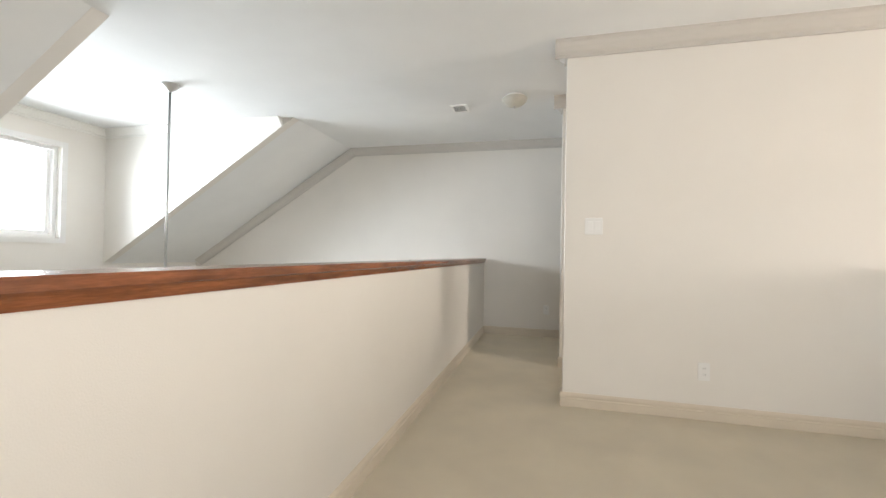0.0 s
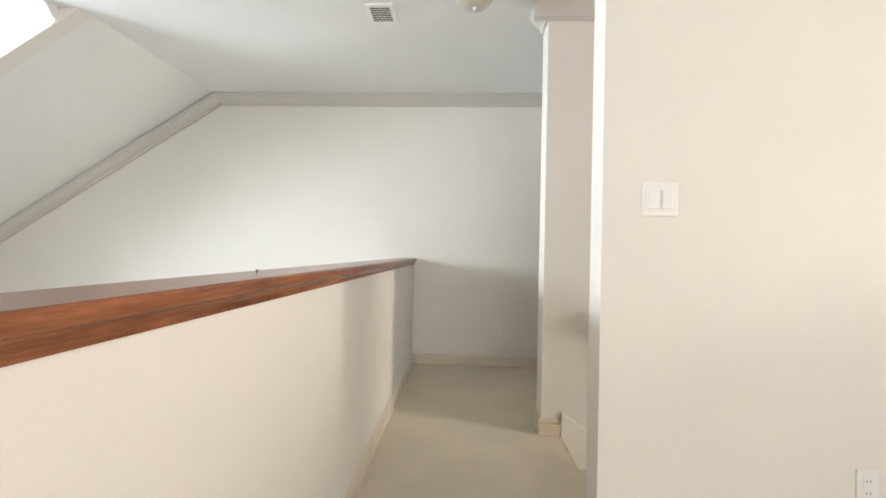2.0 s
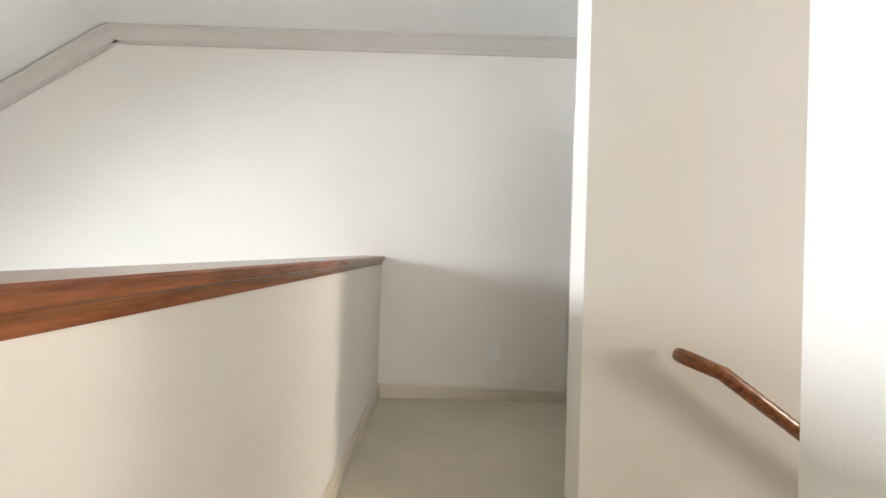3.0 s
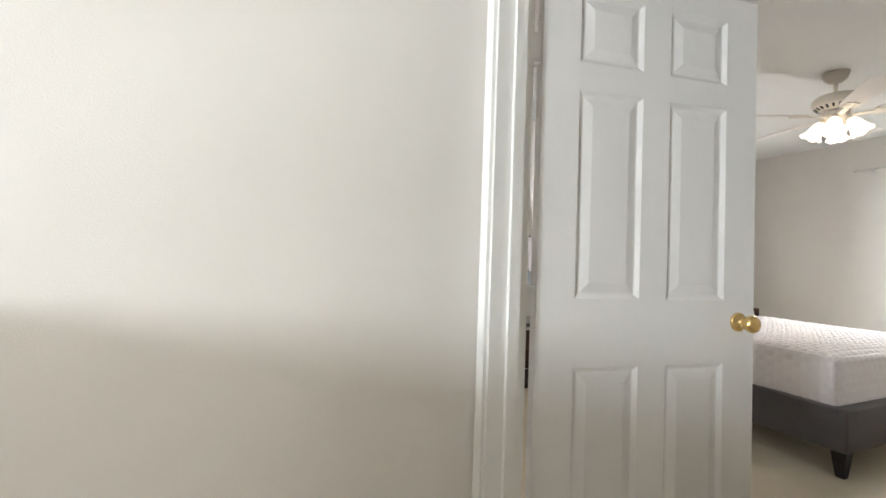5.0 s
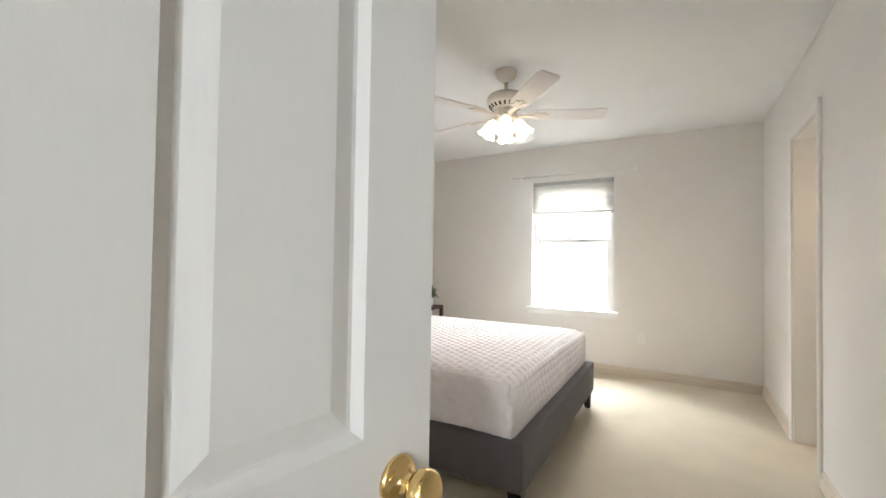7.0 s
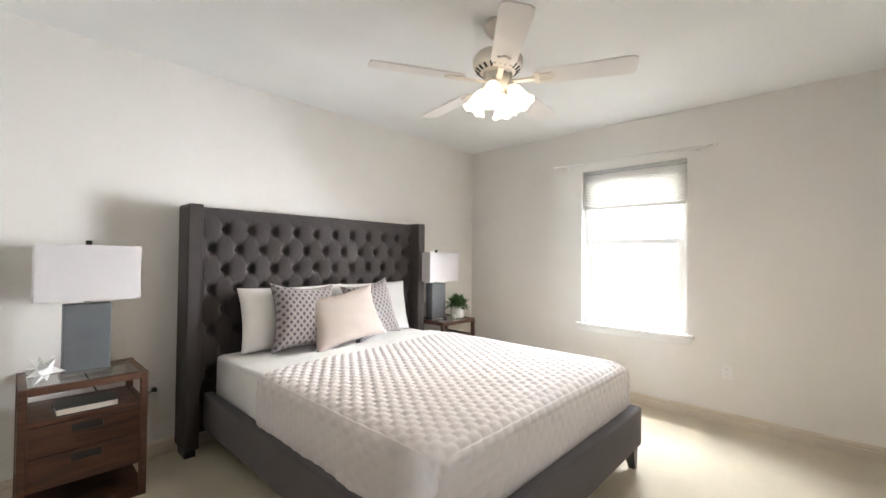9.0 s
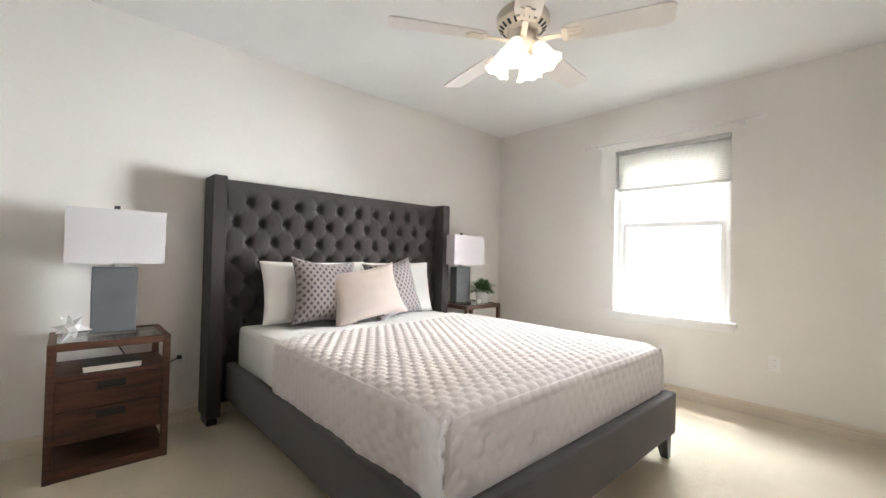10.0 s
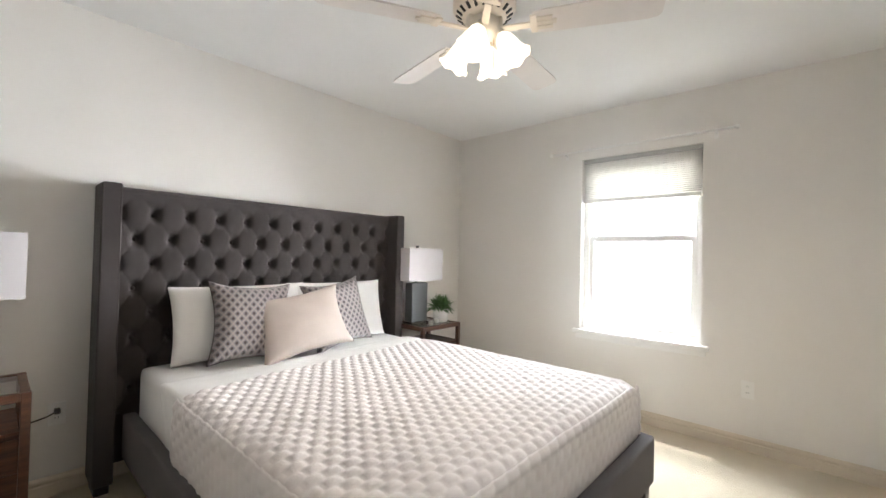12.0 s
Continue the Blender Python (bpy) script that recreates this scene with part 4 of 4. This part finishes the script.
# book on the shelf
bk = thing("book", "black-covered book lying on the nightstand shelf", "book", (2.98, 2.08, 0.482))
part("pages", box(2.845, 3.075, 2.005, 2.155, 0.486, 0.514, 0.002), PAPER, bk, "cream page block")
part("cover", boxes((2.84, 3.08, 2.0, 2.16, 0.482, 0.486), (2.84, 3.08, 2.0, 2.16, 0.514, 0.519), (2.84, 3.08, 2.157, 2.162, 0.486, 0.514)), BLACK, bk)

# faceted star
bm = bmesh.new()
bmesh.ops.create_icosphere(bm, subdivisions=1, radius=0.034)
star = bmesh.new()
c0 = Vector((2.80, 2.035, NS_H + 0.058))
for f in bm.faces[:]:
    pts = [c0 + vv.co for vv in f.verts]
    if random.random() < 0.55 or f.calc_center_median().z > 0.015:
        tip = star.verts.new(c0 + f.calc_center_median().normalized() * 0.078)
        vs = [star.verts.new(p) for p in pts]
        for k in range(3):
            star.faces.new((vs[k], vs[(k + 1) % 3], tip))
    else:
        star.faces.new([star.verts.new(p) for p in pts])
bm.free()
zlow = min(vv.co.z for vv in star.verts)
for vv in star.verts:
    vv.co.z += NS_H - zlow
tagged(part("star_ornament", star, POT, None), "white faceted ceramic star on the glass top", "ornament")

# plant and small votive
px, py = 5.82, 2.09
pt = thing("potted_plant", "small green succulent in a white round pot", "plant", (px, py, NS_H))
part("pot", lathe([(0.056, 0), (0.064, 0.006), (0.070, 0.115), (0.064, 0.118), (0.060, 0.10)], (px, py, NS_H)), POT, pt, "", True)
part("soil", lathe([(0.054, 0.095), (0.02, 0.102)], (px, py, NS_H), 16), SOIL, pt)
lf = bmesh.new()
for k in range(240):
    az, el = random.uniform(0, 2 * math.pi), random.uniform(0.15, 1.45)
    ln = random.uniform(0.09, 0.175)
    root = Vector((px, py, NS_H + 0.10)) + Vector((random.uniform(-0.035, 0.035), random.uniform(-0.035, 0.035), 0))
    d = Vector((math.cos(az) * math.cos(el), math.sin(az) * math.cos(el), math.sin(el)))
    side = d.cross(Vector((0, 0, 1))).normalized() * random.uniform(0.010, 0.018)
    mid = root + d * ln * 0.6
    tip = root + d * ln + Vector((0, 0, -0.25 * ln * math.cos(el)))
    a, b, c, e = lf.verts.new(root + d * ln * 0.3), lf.verts.new(mid + side), lf.verts.new(tip), lf.verts.new(mid - side)
    g = lf.verts.new(mid + d.cross(side).normalized() * 0.004)
    for tri in ((a, b, g), (b, c, g), (c, e, g), (e, a, g)):
        lf.faces.new(tri)
part("leaves", lf, LEAF, pt)
vo = thing("votive_glass", "tiny clear glass votive beside the plant", "votive", (5.735, 2.06, NS_H))
part("cup", lathe([(0.018, 0), (0.02, 0.004), (0.021, 0.04), (0.018, 0.04), (0.016, 0.008)], (5.735, 2.06, NS_H), 18), POT, vo, "", True)

# ---- ceiling fan ----
FX, FY = 4.405, 0.60
fan = thing("ceiling_fan", "white five-blade ceiling fan with lit tulip shades", "ceiling fan", (FX, FY, BED_Z))
F0 = (FX, FY, BED_Z)
part("canopy", lathe([(0.075, 0), (0.075, -0.01), (0.062, -0.045), (0.035, -0.07), (0.018, -0.078)], F0), FANW, fan, "", True)
part("downrod", lathe([(0.013, -0.07), (0.013, -0.16)], F0, 14), FANW, fan, "", True)
mo = part("motor", lathe([(0.03, -0.145), (0.06, -0.152), (0.115, -0.168), (0.13, -0.19), (0.13, -0.225), (0.122, -0.235), (0.085, -0.262), (0.05, -0.265)], F0, 40), FANW, fan, "", True)
for k in range(20):
    a = 2 * math.pi * k / 20
    bm = box(0.09, 0.119, -0.006, 0.006, -0.003, 0.003, 0.002)
    bmesh.ops.transform(bm, matrix=pose(FX, FY, BED_Z - 0.249) @ Matrix.Rotation(a, 4, "Z") @ Matrix.Translation((0.105, 0, 0)) @ Matrix.Rotation(radians(-36), 4, "Y") @ Matrix.Translation((-0.105, 0, 0)), verts=bm.verts[:])
    part("vent_slot", bm, BLACK, mo)
part("switch_housing", lathe([(0.05, -0.262), (0.065, -0.275), (0.067, -0.315), (0.05, -0.335), (0.02, -0.345)], F0), FANW, fan, "", True)
for k in range(5):
    m = pose(FX, FY, BED_Z - 0.305, 0, 0, 6 + 72 * k) @ pose(0, 0, 0, -11, 0, 0)
    bm = bmesh.new()
    outline = [(0.20, -0.050), (0.24, -0.060), (0.62, -0.068), (0.655, -0.062), (0.668, -0.045), (0.668, 0.045), (0.655, 0.062), (0.62, 0.068), (0.24, 0.060), (0.20, 0.050)]
    top, bot = [bm.verts.new((x, y, 0.003)) for x, y in outline], [bm.verts.new((x, y, -0.003)) for x, y in outline]
    bm.faces.new(top)
    bm.faces.new(bot[::-1])
    for i in range(len(outline)):
        j = (i + 1) % len(outline)
        bm.faces.new((top[i], bot[i], bot[j], top[j]))
    bmesh.ops.recalc_face_normals(bm, faces=bm.faces[:])
    bmesh.ops.transform(bm, matrix=m, verts=bm.verts[:])
    bd = part("blade", bm, BLADE, fan)
    ir = bmesh.new()
    add_box(ir, 0.055, 0.19, -0.014, 0.014, -0.012, -0.004)
    add_box(ir, 0.055, 0.075, -0.014, 0.014, -0.004, 0.045)
    add_box(ir, 0.19, 0.215, -0.045, 0.045, -0.010, -0.0035)
    add_box(ir, 0.215, 0.275, -0.032, -0.014, -0.010, -0.0035)
    add_box(ir, 0.215, 0.275, 0.014, 0.032, -0.010, -0.0035)
    add_box(ir, 0.215, 0.29, -0.010, 0.010, -0.010, -0.0035)
    bmesh.ops.transform(ir, matrix=m, verts=ir.verts[:])
    part("blade_iron", ir, FANW, bd)
for k in range(4):
    a = radians(20 + 90 * k)
    m = Matrix.Translation((FX, FY, BED_Z - 0.315)) @ Matrix.Rotation(a, 4, "Z") @ Matrix.Translation((0.06, 0, 0)) @ Matrix.Rotation(radians(-30), 4, "Y")
    ar = lathe([(0.014, 0.02), (0.018, -0.02), (0.022, -0.035)], (0, 0, 0), 14)
    bmesh.ops.transform(ar, matrix=m, verts=ar.verts[:])
    arm = part("lamp_holder", ar, FANW, fan, "", True)
    bm = bmesh.new()
    prof = [(0.020, -0.03), (0.034, -0.05), (0.042, -0.08), (0.045, -0.105), (0.054, -0.13), (0.066, -0.148)]
    rings = []
    for i, (r, h) in enumerate(prof):
        rings.append([bm.verts.new((r * (1 + (0.05 * math.cos(6 * 2 * math.pi * s / 36) if i > 3 else 0)) * math.cos(2 * math.pi * s / 36), r * math.sin(2 * math.pi * s / 36), h + (0.006 * math.cos(6 * 2 * math.pi * s / 36) if i == 5 else 0))) for s in range(36)])
    for lo, hi in zip(rings, rings[1:]):
        for s in range(36):
            bm.faces.new((lo[s], lo[(s + 1) % 36], hi[(s + 1) % 36], hi[s]))
    bmesh.ops.transform(bm, matrix=m, verts=bm.verts[:])
    part("tulip_shade", bm, BULB, arm, "glowing frosted glass tulip shade", True)
for dx, ln in ((0.03, 0.14), (-0.03, 0.10)):
    part("pull_chain", tube([(FX + dx, FY - 0.03, BED_Z - 0.335), (FX + dx, FY - 0.03, BED_Z - 0.335 - ln)], 0.002, 6), BRASS, fan)

# ---- outdoors ----
setting("ground", boxes((-400, 400, -400, 400, LOW - 0.6, LOW - 0.3)), GRASS, "green lawn around the house", "ground")


def tree(x, y, h, spread):
    t = thing("tree", "leafy green tree beyond the bedroom window", "tree", (x, y, LOW - 0.3), "trees outside")
    part("trunk", lathe([(0.22, 0), (0.16, h * 0.3), (0.10, h * 0.6), (0.02, h * 0.9)], (x, y, LOW - 0.3), 12), WALNUT, t)
    bm = bmesh.new()
    for k in range(2200):
        d = Vector((random.gauss(0, 1), random.gauss(0, 1), random.gauss(0, 0.8))).normalized() * spread * random.uniform(0.35, 1.0) ** 0.6
        d *= 0.75 + 0.5 * noise.noise(d * 0.9 + Vector((x, y, 0)))
        c = Vector((x, y, LOW - 0.3 + h * 0.68)) + d
        u = Vector((random.uniform(-1, 1), random.uniform(-1, 1), random.uniform(-1, 1))).normalized()
        w = u.orthogonal().normalized() * 0.16
        u *= 0.22
        bm.faces.new([bm.verts.new(c + p) for p in (-u, w, u, -w)])
    part("crown", bm, TREEG, t)


for tx, ty, th, ts in ((26.0, 1.5, 5.2, 2.4), (27.0, 4.6, 5.5, 2.6), (25.5, 7.4, 5.2, 2.5), (27.5, 10.4, 6.0, 2.8), (26.5, 13.6, 5.6, 2.6)):
    tree(tx, ty, th, ts)
